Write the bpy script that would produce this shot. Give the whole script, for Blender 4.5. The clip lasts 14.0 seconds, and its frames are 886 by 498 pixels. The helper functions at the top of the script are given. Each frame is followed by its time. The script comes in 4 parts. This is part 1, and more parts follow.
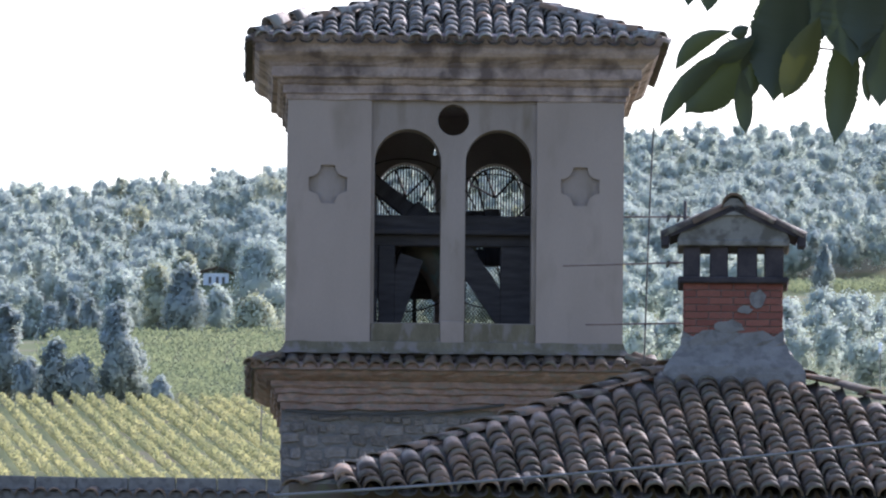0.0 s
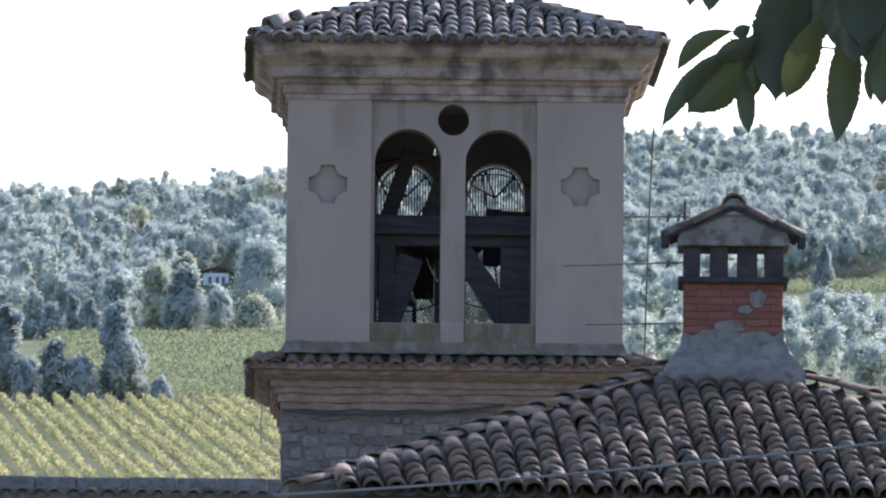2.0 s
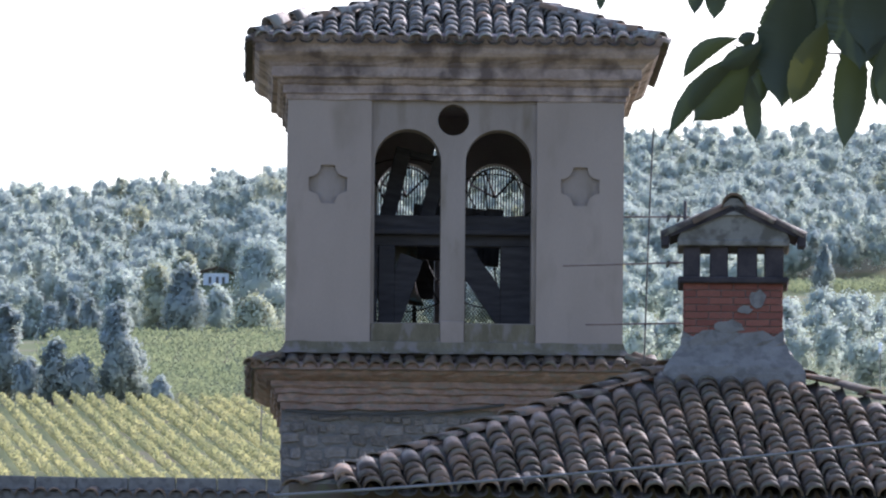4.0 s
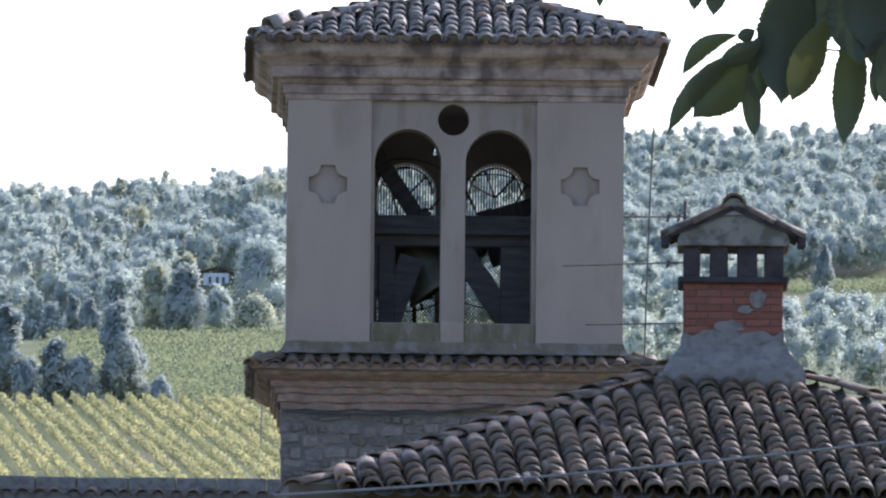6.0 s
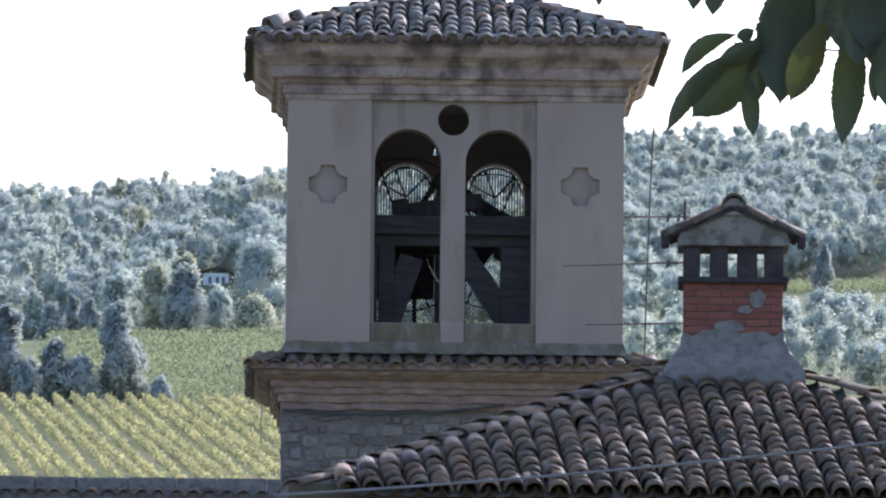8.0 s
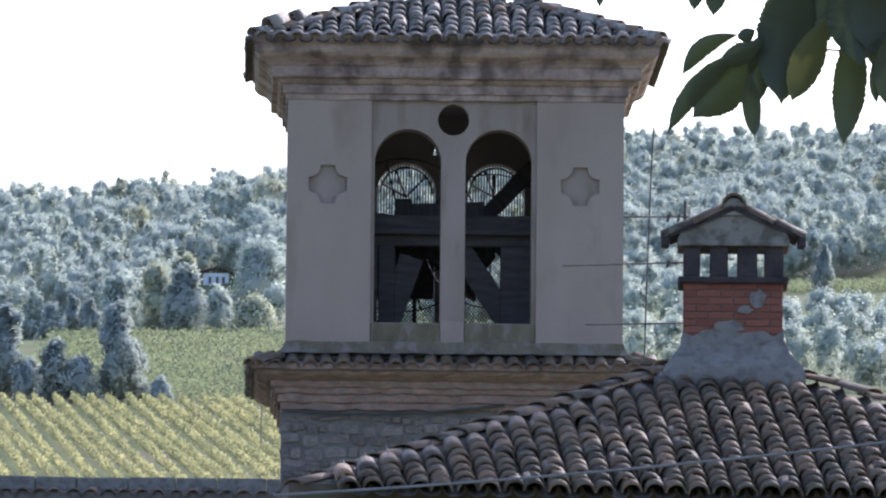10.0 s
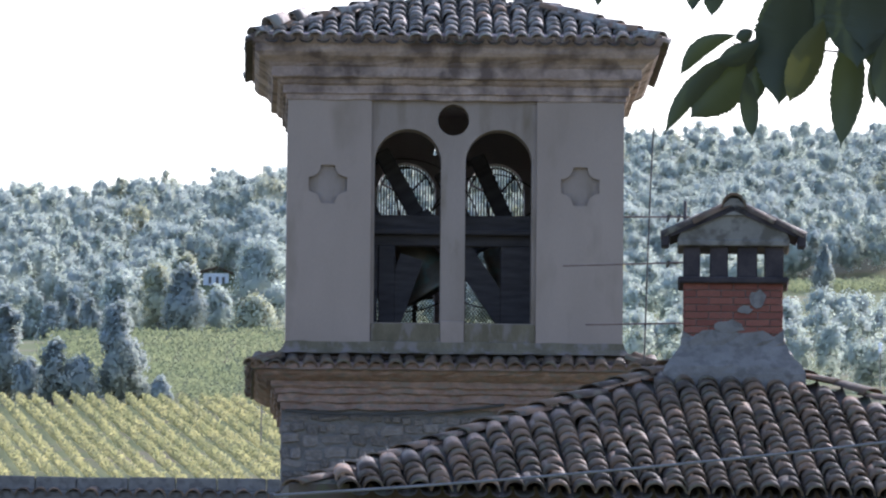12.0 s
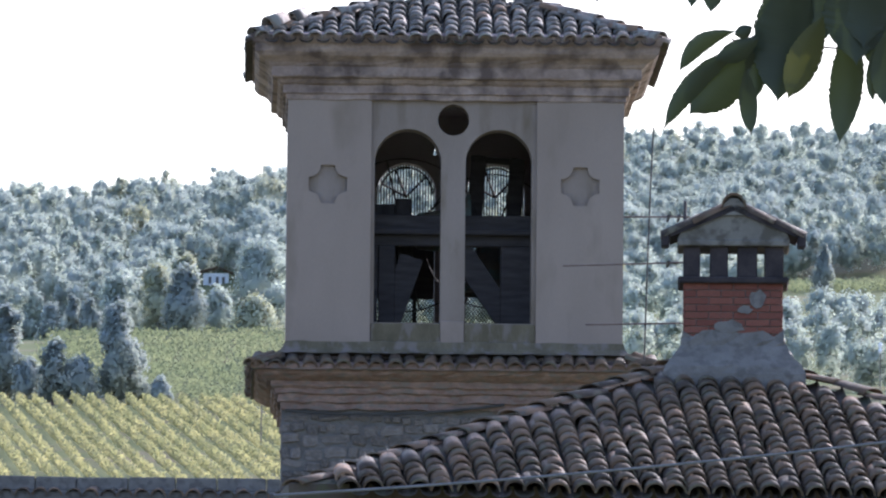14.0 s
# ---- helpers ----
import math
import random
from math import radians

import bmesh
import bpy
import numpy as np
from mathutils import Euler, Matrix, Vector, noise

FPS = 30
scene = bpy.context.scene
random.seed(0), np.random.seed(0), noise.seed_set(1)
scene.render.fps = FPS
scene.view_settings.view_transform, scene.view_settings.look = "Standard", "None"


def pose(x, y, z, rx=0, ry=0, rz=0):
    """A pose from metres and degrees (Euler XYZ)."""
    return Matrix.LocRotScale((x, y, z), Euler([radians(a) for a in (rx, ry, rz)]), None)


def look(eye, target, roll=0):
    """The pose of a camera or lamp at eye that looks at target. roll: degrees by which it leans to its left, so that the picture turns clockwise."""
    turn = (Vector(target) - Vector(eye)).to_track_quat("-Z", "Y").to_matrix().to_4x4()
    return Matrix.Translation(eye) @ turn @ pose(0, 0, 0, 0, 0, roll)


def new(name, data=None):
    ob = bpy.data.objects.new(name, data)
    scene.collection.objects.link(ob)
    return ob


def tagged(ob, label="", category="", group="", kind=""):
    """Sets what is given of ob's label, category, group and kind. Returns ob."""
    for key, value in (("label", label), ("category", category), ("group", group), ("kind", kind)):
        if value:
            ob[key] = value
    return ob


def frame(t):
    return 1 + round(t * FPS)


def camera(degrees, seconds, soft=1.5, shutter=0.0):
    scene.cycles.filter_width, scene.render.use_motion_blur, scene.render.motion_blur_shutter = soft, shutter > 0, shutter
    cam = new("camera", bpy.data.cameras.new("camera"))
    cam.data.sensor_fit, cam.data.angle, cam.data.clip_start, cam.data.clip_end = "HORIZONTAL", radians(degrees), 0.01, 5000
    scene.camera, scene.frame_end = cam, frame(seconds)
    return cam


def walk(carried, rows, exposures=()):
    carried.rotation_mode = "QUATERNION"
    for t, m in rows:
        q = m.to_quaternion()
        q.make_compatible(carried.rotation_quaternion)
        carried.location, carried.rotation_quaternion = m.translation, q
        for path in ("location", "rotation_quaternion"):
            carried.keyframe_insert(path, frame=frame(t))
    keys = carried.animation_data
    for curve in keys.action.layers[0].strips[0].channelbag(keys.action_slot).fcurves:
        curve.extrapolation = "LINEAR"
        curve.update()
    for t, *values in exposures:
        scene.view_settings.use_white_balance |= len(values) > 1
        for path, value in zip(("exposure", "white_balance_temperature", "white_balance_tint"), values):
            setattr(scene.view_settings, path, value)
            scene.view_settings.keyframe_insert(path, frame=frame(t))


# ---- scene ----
cam = camera(4.5, 14.0, soft=2.2)
EYE = Vector((0.0, 0.0, 1.6))
VIEW = look(EYE, EYE + Vector((0, math.cos(radians(5.1)), math.sin(radians(5.1)))), 0.5)
walk(cam, [(0.0, VIEW), (14.0, VIEW)], exposures=[(0.0, 1.32, 5450, 22), (14.0, 1.32, 5450, 22)])

# ---- light ----
SUN = Vector((0.53, 0.70, 0.48)).normalized()
world = bpy.data.worlds.new("world")
scene.world = world
world.use_nodes = True
wn = world.node_tree
sky = wn.nodes.new("ShaderNodeTexSky")
sky.sky_type = "NISHITA"
sky.sun_disc = False
sky.sun_elevation = math.asin(SUN.z)
sky.sun_rotation = math.atan2(SUN.x, SUN.y)
sky.air_density, sky.dust_density, sky.ozone_density = 1.2, 2.5, 1.0
wn.links.new(sky.outputs[0], wn.nodes["Background"].inputs[0])
wn.nodes["Background"].inputs[1].default_value = 0.15
sun = new("sun", bpy.data.lights.new("sun", "SUN"))
sun.data.energy, sun.data.angle, sun.data.color = 3.0, radians(0.5), (1.0, 0.93, 0.82)
sun.matrix_world = look(SUN * 50, (0, 0, 0))


# ---- materials ----
def nodes_of(name):
    m = bpy.data.materials.new(name)
    m.use_nodes = True
    return m, m.node_tree.nodes, m.node_tree.links, m.node_tree.nodes["Principled BSDF"]


def surface(name, a, b, c=None, scale=3.0, fine=40.0, rough=0.85, bump=0.3, depth=0.01, metal=0.0, each=0.0, stretch=(1, 1, 1), patch=(0.5, 0.62), spec=0.3):
    """Two tones over large stains and fine grain, a third in worn patches, with relief."""
    m, n, l, p = nodes_of(name)
    tc = n.new("ShaderNodeTexCoord")
    mp = n.new("ShaderNodeMapping")
    mp.inputs["Scale"].default_value = stretch
    l.new(tc.outputs["Object"], mp.inputs["Vector"])
    vec = mp.outputs[0]
    info = n.new("ShaderNodeObjectInfo")
    if each:
        add = n.new("ShaderNodeVectorMath")
        add.operation = "MULTIPLY_ADD"
        l.new(info.outputs["Random"], add.inputs[0])
        add.inputs[1].default_value = (37, 53, 71)
        l.new(vec, add.inputs[2])
        vec = add.outputs[0]
    big, small = n.new("ShaderNodeTexNoise"), n.new("ShaderNodeTexNoise")
    big.inputs["Scale"].default_value, big.inputs["Detail"].default_value = scale, 6
    small.inputs["Scale"].default_value, small.inputs["Detail"].default_value = fine, 5
    l.new(vec, big.inputs["Vector"]), l.new(vec, small.inputs["Vector"])
    both = n.new("ShaderNodeMath")
    both.operation = "MULTIPLY_ADD"
    l.new(small.outputs[0], both.inputs[0])
    both.inputs[1].default_value = 0.35
    l.new(big.outputs[0], both.inputs[2])
    ramp = n.new("ShaderNodeMapRange")
    ramp.inputs["From Min"].default_value, ramp.inputs["From Max"].default_value = 0.45, 0.92
    l.new(both.outputs[0], ramp.inputs["Value"])
    fac = ramp.outputs[0]
    if each:
        mix = n.new("ShaderNodeMath")
        mix.operation = "MULTIPLY_ADD"
        l.new(info.outputs["Random"], mix.inputs[0])
        mix.inputs[1].default_value = each
        sub = n.new("ShaderNodeMath")
        sub.operation = "SUBTRACT"
        l.new(fac, sub.inputs[0])
        sub.inputs[1].default_value = each * 0.5
        l.new(sub.outputs[0], mix.inputs[2])
        mix.use_clamp = True
        fac = mix.outputs[0]
    col = n.new("ShaderNodeMix")
    col.data_type = "RGBA"
    l.new(fac, col.inputs["Factor"])
    col.inputs["A"].default_value, col.inputs["B"].default_value = (*a, 1), (*b, 1)
    out = col.outputs["Result"]
    if c:
        spots = n.new("ShaderNodeTexNoise")
        spots.inputs["Scale"].default_value, spots.inputs["Detail"].default_value = scale * 1.7, 8
        off = n.new("ShaderNodeVectorMath")
        off.inputs[1].default_value = (11.3, 4.7, 8.1)
        l.new(vec, off.inputs[0]), l.new(off.outputs[0], spots.inputs["Vector"])
        sr = n.new("ShaderNodeMapRange")
        sr.inputs["From Min"].default_value, sr.inputs["From Max"].default_value = patch
        l.new(spots.outputs[0], sr.inputs["Value"])
        wear = n.new("ShaderNodeMix")
        wear.data_type = "RGBA"
        l.new(sr.outputs[0], wear.inputs["Factor"])
        l.new(out, wear.inputs["A"])
        wear.inputs["B"].default_value = (*c, 1)
        out = wear.outputs["Result"]
    l.new(out, p.inputs["Base Color"])
    p.inputs["Roughness"].default_value, p.inputs["Metallic"].default_value = rough, metal
    p.inputs["Specular IOR Level"].default_value = spec
    bp = n.new("ShaderNodeBump")
    bp.inputs["Strength"].default_value, bp.inputs["Distance"].default_value = bump, depth
    l.new(both.outputs[0], bp.inputs["Height"]), l.new(bp.outputs[0], p.inputs["Normal"])
    return m


def foliage(name, a, b, glow, share=0.45, rough=0.6, veins=False, haze_sheen=0.0):
    """Leaf surface: reflects, and lets sun through; the tone varies leaf by leaf."""
    m, n, l, p = nodes_of(name)
    geo = n.new("ShaderNodeNewGeometry")
    tex = n.new("ShaderNodeTexNoise")
    tc = n.new("ShaderNodeTexCoord")
    l.new(tc.outputs["Object"], tex.inputs["Vector"])
    tex.inputs["Scale"].default_value = 12.0 if veins else 0.08
    s = n.new("ShaderNodeMath")
    s.operation = "MULTIPLY_ADD"
    l.new(geo.outputs["Random Per Island"], s.inputs[0])
    s.inputs[1].default_value = 0.3 if veins else 0.14
    l.new(tex.outputs[0], s.inputs[2])
    r = n.new("ShaderNodeMapRange")
    r.inputs["From Min"].default_value, r.inputs["From Max"].default_value = 0.4, 0.9
    l.new(s.outputs[0], r.inputs["Value"])
    col = n.new("ShaderNodeMix")
    col.data_type = "RGBA"
    l.new(r.outputs[0], col.inputs["Factor"])
    col.inputs["A"].default_value, col.inputs["B"].default_value = (*a, 1), (*b, 1)
    l.new(col.outputs["Result"], p.inputs["Base Color"])
    p.inputs["Roughness"].default_value = rough
    p.inputs["Specular IOR Level"].default_value = 0.25 if veins else 0.0
    # sheen that lays pale distance haze over the leaves
    p.inputs["Sheen Weight"].default_value, p.inputs["Sheen Roughness"].default_value = haze_sheen, 0.8
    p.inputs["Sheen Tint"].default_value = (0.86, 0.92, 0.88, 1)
    tr = n.new("ShaderNodeBsdfTranslucent")
    tint = n.new("ShaderNodeMix")
    tint.data_type, tint.blend_type = "RGBA", "MULTIPLY"
    tint.inputs["Factor"].default_value = 1
    l.new(col.outputs["Result"], tint.inputs["A"])
    tint.inputs["B"].default_value = (*glow, 1)
    l.new(tint.outputs["Result"], tr.inputs["Color"])
    mx = n.new("ShaderNodeMixShader")
    mx.inputs[0].default_value = share
    l.new(p.outputs[0], mx.inputs[1]), l.new(tr.outputs[0], mx.inputs[2])
    l.new(mx.outputs[0], n["Material Output"].inputs["Surface"])
    return m


M_PLASTER = surface("lime_plaster", (0.227, 0.178, 0.145), (0.271, 0.215, 0.178), (0.195, 0.151, 0.118), 0.9, 30, 0.92, 0.15, 0.006, patch=(0.55, 0.75), stretch=(1.6, 1.6, 0.7))
M_PANEL = surface("stained_plaster", (0.187, 0.148, 0.120), (0.242, 0.196, 0.166), (0.148, 0.116, 0.084), 1.2, 30, 0.92, 0.2, 0.006, patch=(0.52, 0.7), stretch=(2.0, 2.0, 0.5))
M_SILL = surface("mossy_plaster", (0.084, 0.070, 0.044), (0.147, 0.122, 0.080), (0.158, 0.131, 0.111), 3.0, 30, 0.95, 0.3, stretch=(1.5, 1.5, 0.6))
M_CORNICE = surface("weathered_cornice_plaster", (0.193, 0.142, 0.120), (0.376, 0.295, 0.253), (0.105, 0.079, 0.070), 1.9, 22, 0.94, 0.6, 0.02, patch=(0.47, 0.66), stretch=(1.1, 1.1, 1.0), spec=0.15)
M_BRICKY = surface("old_brick_cornice", (0.140, 0.090, 0.072), (0.290, 0.200, 0.165), (0.165, 0.138, 0.120), 4.5, 26, 0.95, 0.9, 0.02, stretch=(1.3, 1.3, 3.0), patch=(0.47, 0.64), spec=0.15)
M_RUBBLE = surface("rubble_stone", (0.089, 0.082, 0.077), (0.159, 0.147, 0.140), (0.140, 0.103, 0.084), 4.0, 22, 0.95, 0.9, 0.04, stretch=(1, 1, 1.7), patch=(0.55, 0.7))
M_TILE = surface("clay_roof_tile", (0.050, 0.036, 0.024), (0.150, 0.094, 0.054), (0.112, 0.095, 0.062), 5.0, 60, 0.76, 0.6, 0.008, each=1.1, patch=(0.52, 0.62), spec=0.3)
M_TILE_WARM = surface("fired_clay_tile", (0.146, 0.089, 0.054), (0.231, 0.146, 0.087), (0.116, 0.100, 0.081), 5.0, 60, 0.88, 0.4, 0.006, each=0.9)
# lighter, greyer version of the clay tile for the tower roof
M_TILE_GREY = surface("light_grey_roof_tile", (0.085, 0.074, 0.060), (0.224, 0.176, 0.134), (0.239, 0.218, 0.180), 5.0, 60, 0.72, 0.5, 0.006, each=1.1, patch=(0.52, 0.60), spec=0.3)
# darker than the barrel tiles, with green-brown patches
M_CHANNEL = surface("dark_channel_tile", (0.048, 0.039, 0.032), (0.105, 0.080, 0.062), (0.072, 0.069, 0.041), 4.0, 40, 0.92, 0.5, 0.01)
M_MORTAR = surface("lime_mortar", (0.135, 0.122, 0.108), (0.195, 0.178, 0.158), (0.118, 0.106, 0.094), 6.0, 50, 0.95, 0.8, 0.02)
M_CEMENT = surface("grey_cement_render", (0.139, 0.126, 0.106), (0.198, 0.181, 0.151), (0.095, 0.084, 0.066), 4.0, 60, 0.93, 0.3, 0.006)
M_BRICK = surface("red_brick", (0.152, 0.048, 0.031), (0.225, 0.084, 0.056), (0.110, 0.062, 0.052), 8.0, 70, 0.9, 0.5, 0.008, each=0.9, patch=(0.5, 0.68))
M_SOOT = surface("sooty_brick", (0.022, 0.018, 0.019), (0.060, 0.048, 0.046), None, 6.0, 60, 0.95, 0.3)
M_WOOD = surface("old_dark_timber", (0.038, 0.033, 0.033), (0.075, 0.066, 0.065), None, 3.0, 50, 0.85, 0.5, 0.005, stretch=(1, 1, 6))
# rear wall and ceiling tone, lightened to lift the belfry's dark interior
M_INSIDE = surface("belfry_inner_plaster", (0.300, 0.280, 0.290), (0.380, 0.355, 0.365), None, 1.5, 30, 0.95, 0.2)
M_BRONZE = surface("dull_bronze", (0.12, 0.11, 0.085), (0.20, 0.175, 0.13), (0.14, 0.18, 0.155), 4.0, 50, 0.6, 0.1, 0.003, metal=0.4)
M_IRON = surface("dark_iron", (0.05, 0.048, 0.05), (0.10, 0.085, 0.08), None, 8.0, 60, 0.6, 0.2, 0.003, metal=0.6)
M_ROD = surface("rusty_rod", (0.11, 0.075, 0.06), (0.2, 0.15, 0.12), None, 8.0, 60, 0.6, 0.2, 0.002, metal=0.4)
M_CABLE = surface("grey_cable_sheath", (0.102, 0.102, 0.104), (0.163, 0.163, 0.168), None, 3.0, 60, 0.6, 0.1, 0.002)
M_BLACK = surface("black_cable_sheath", (0.03, 0.03, 0.03), (0.06, 0.055, 0.05), None, 3.0, 60, 0.6, 0.1, 0.002)
M_WHITE = surface("white_paint", (0.70, 0.72, 0.74), (0.8, 0.8, 0.8), None, 1.0, 20, 0.7, 0.1)
M_GROUND = surface("grass_and_soil", (0.135, 0.150, 0.080), (0.205, 0.215, 0.120), (0.21, 0.19, 0.13), 0.03, 0.8, 1.0, 0.5, 0.2, spec=0.0)
M_VINE = foliage("vine_leaves", (0.215, 0.218, 0.165), (0.385, 0.350, 0.262), (1.5, 1.5, 0.8), 0.5)
M_VINE_FAR = foliage("far_vine_leaves", (0.150, 0.175, 0.128), (0.232, 0.243, 0.180), (1.4, 1.4, 0.9), 0.45)
# distance haze is mixed into the pale base colours of these three foliages
M_WOODS = foliage("hazed_woodland_leaves", (0.475, 0.510, 0.458), (0.550, 0.575, 0.470), (1.0, 1.05, 0.95), 0.5, haze_sheen=0.3)
M_DARKTREE = foliage("hazed_dark_evergreen_leaves", (0.350, 0.380, 0.350), (0.410, 0.435, 0.385), (1.0, 1.05, 0.95), 0.4, haze_sheen=0.15)
M_YELLOWTREE = foliage("hazed_yellowing_leaves", (0.430, 0.440, 0.310), (0.530, 0.520, 0.340), (1.1, 1.1, 0.9), 0.35, haze_sheen=0.25)
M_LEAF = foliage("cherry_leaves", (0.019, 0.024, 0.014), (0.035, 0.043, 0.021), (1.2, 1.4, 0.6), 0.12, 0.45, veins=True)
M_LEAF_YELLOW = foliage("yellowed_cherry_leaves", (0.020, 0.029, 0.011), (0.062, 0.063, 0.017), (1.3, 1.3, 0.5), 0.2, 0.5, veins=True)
M_BARK = surface("bark", (0.06, 0.045, 0.035), (0.12, 0.09, 0.07), None, 10, 60, 0.9, 0.5)


# ---- building blocks ----
def mesh_of(name, bm, material):
    me = bpy.data.meshes.new(name)
    bm.to_mesh(me)
    bm.free()
    me.materials.append(material)
    return me


def part(name, bm, material, parent, label="", smooth=False):
    me = bm if isinstance(bm, bpy.types.Mesh) else mesh_of(name, bm, material)
    if smooth:
        me.polygons.foreach_set("use_smooth", [True] * len(me.polygons))
    ob = new(name, me)
    ob.parent = parent
    return tagged(ob, label)


def thing(name, m, label, category, group="", kind=""):
    ob = new(name)
    ob.matrix_world = m
    return tagged(ob, label, category, group, kind)


def box(bm, lo, hi, m=None, bevel=0.0):
    c = [(a + b) / 2 for a, b in zip(lo, hi)]
    s = [b - a for a, b in zip(lo, hi)]
    mat = Matrix.Translation(c) @ Matrix.Diagonal((*s, 1))
    made = bmesh.ops.create_cube(bm, size=1, matrix=(m @ mat) if m else mat)["verts"]
    if bevel:
        edges = list({e for v in made for e in v.link_edges})
        bmesh.ops.bevel(bm, geom=edges, offset=bevel, segments=1, affect="EDGES")
    return bm


def boxed(lo, hi, bevel=0.0):
    return box(bmesh.new(), lo, hi, None, bevel)


def bar(bm, a, b, r, sides=6, r2=None):
    """A round bar from a to b."""
    a, b = Vector(a), Vector(b)
    m = Matrix.Translation((a + b) / 2) @ (b - a).to_track_quat("Z", "Y").to_matrix().to_4x4()
    bmesh.ops.create_cone(bm, cap_ends=True, segments=sides, radius1=r, radius2=r if r2 is None else r2, depth=(b - a).length, matrix=m)
    return bm


def tube(pts, r, sides=6, closed=False, bm=None):
    """One bent rod through the points."""
    bm = bm or bmesh.new()
    pts = [Vector(p) for p in pts]
    n = len(pts)
    loops = []
    for i, p in enumerate(pts):
        d = (pts[(i + 1) % n] - pts[i - 1]) if closed or 0 < i < n - 1 else (pts[1] - pts[0] if i == 0 else pts[-1] - pts[-2])
        d.normalize()
        s = d.cross(Vector((0.01, 1, 0.02)))
        s = (s if s.length > 0.2 else d.cross(Vector((0, 0, 1)))).normalized()
        u = s.cross(d)
        loops.append([bm.verts.new(p + (s * math.cos(2 * math.pi * k / sides) + u * math.sin(2 * math.pi * k / sides)) * r) for k in range(sides)])
    pairs = list(zip(loops, loops[1:])) + ([(loops[-1], loops[0])] if closed else [])
    for a, b in pairs:
        for k in range(sides):
            j = (k + 1) % sides
            bm.faces.new((a[k], a[j], b[j], b[k]))
    if not closed:
        bm.faces.new(loops[0][::-1])
        bm.faces.new(loops[-1])
    bmesh.ops.recalc_face_normals(bm, faces=bm.faces)
    return bm


def beam(bm, a, b, w, d):
    """A squared timber from a to b, w across in x and d in y."""
    a, b = Vector(a), Vector(b)
    axis = (b - a).normalized()
    y = Vector((0, 1, 0))
    x = y.cross(axis).normalized()
    vs = [bm.verts.new(p + x * sx * w / 2 + y * sy * d / 2) for p in (a, b) for sx, sy in ((-1, -1), (1, -1), (1, 1), (-1, 1))]
    for f in ((3, 2, 1, 0), (4, 5, 6, 7), (0, 1, 5, 4), (1, 2, 6, 5), (2, 3, 7, 6), (3, 0, 4, 7)):
        bm.faces.new([vs[i] for i in f])
    return bm


def plate(outlines, y0, y1):
    """An upright plate in x and z, from y0 to y1, bounded by the first outline, with the others as holes through it."""
    bm = bmesh.new()
    edges = []
    for o in outlines:
        vs = [bm.verts.new((x, y0, z)) for x, z in o]
        edges += [bm.edges.new((vs[i - 1], vs[i])) for i in range(len(vs))]
    bmesh.ops.triangle_fill(bm, use_beauty=True, use_dissolve=False, edges=edges)
    ext = bmesh.ops.extrude_face_region(bm, geom=list(bm.faces))
    bmesh.ops.translate(bm, verts=[v for v in ext["geom"] if isinstance(v, bmesh.types.BMVert)], vec=(0, y1 - y0, 0))
    bmesh.ops.recalc_face_normals(bm, faces=bm.faces)
    return bm


def rect(x0, x1, z0, z1):
    return [(x0, z0), (x1, z0), (x1, z1), (x0, z1)]


def arch(cx, r, z0, spring, n=20):
    return [(cx - r, z0), (cx + r, z0)] + [(cx + r * math.cos(math.pi * i / n), spring + r * math.sin(math.pi * i / n)) for i in range(n + 1)]


def disc(cx, cz, r, n=28):
    return [(cx + r * math.cos(2 * math.pi * i / n), cz + r * math.sin(2 * math.pi * i / n)) for i in range(n)]


def quatrefoil(cx, cz, s):
    """Four rounded lobes with square shoulders between them."""
    pts = []
    for q in range(4):
        a = q * math.pi / 2
        for u, v in ((1.0, -0.36), (1.0, 0.36), (0.74, 0.43), (0.54, 0.54), (0.43, 0.74)):
            pts.append((cx + s * (u * math.cos(a) - v * math.sin(a)), cz + s * (u * math.sin(a) + v * math.cos(a))))
    return pts


def ring(profile, hx, y0, y1, wobble=0.0):
    """A moulding led round a rectangle: profile of (outwards, height), closed at the back."""
    bm = bmesh.new()
    rng = random.Random(5)
    loops = []
    corners = [(-hx, y0, -1, -1), (hx, y0, 1, -1), (hx, y1, 1, 1), (-hx, y1, -1, 1)]
    steps = 28
    for o, z in profile:
        loop = []
        for i in range(4):
            a, b = corners[i], corners[(i + 1) % 4]
            for k in range(steps):
                t = k / steps
                w = rng.uniform(-wobble, wobble) if k else 0
                g = rng.uniform(-wobble, wobble * 0.6)
                ax, ay, bx, by = a[0] + o * a[2], a[1] + o * a[3], b[0] + o * b[2], b[1] + o * b[3]
                loop.append(bm.verts.new((ax + (bx - ax) * t + g * a[2], ay + (by - ay) * t + g * a[3], z + w)))
        loops.append(loop)
    for lo, hi in zip(loops, loops[1:] + loops[:1]):
        for i in range(len(lo)):
            j = (i + 1) % len(lo)
            bm.faces.new((lo[i], lo[j], hi[j], hi[i]))
    bmesh.ops.recalc_face_normals(bm, faces=bm.faces)
    return bm


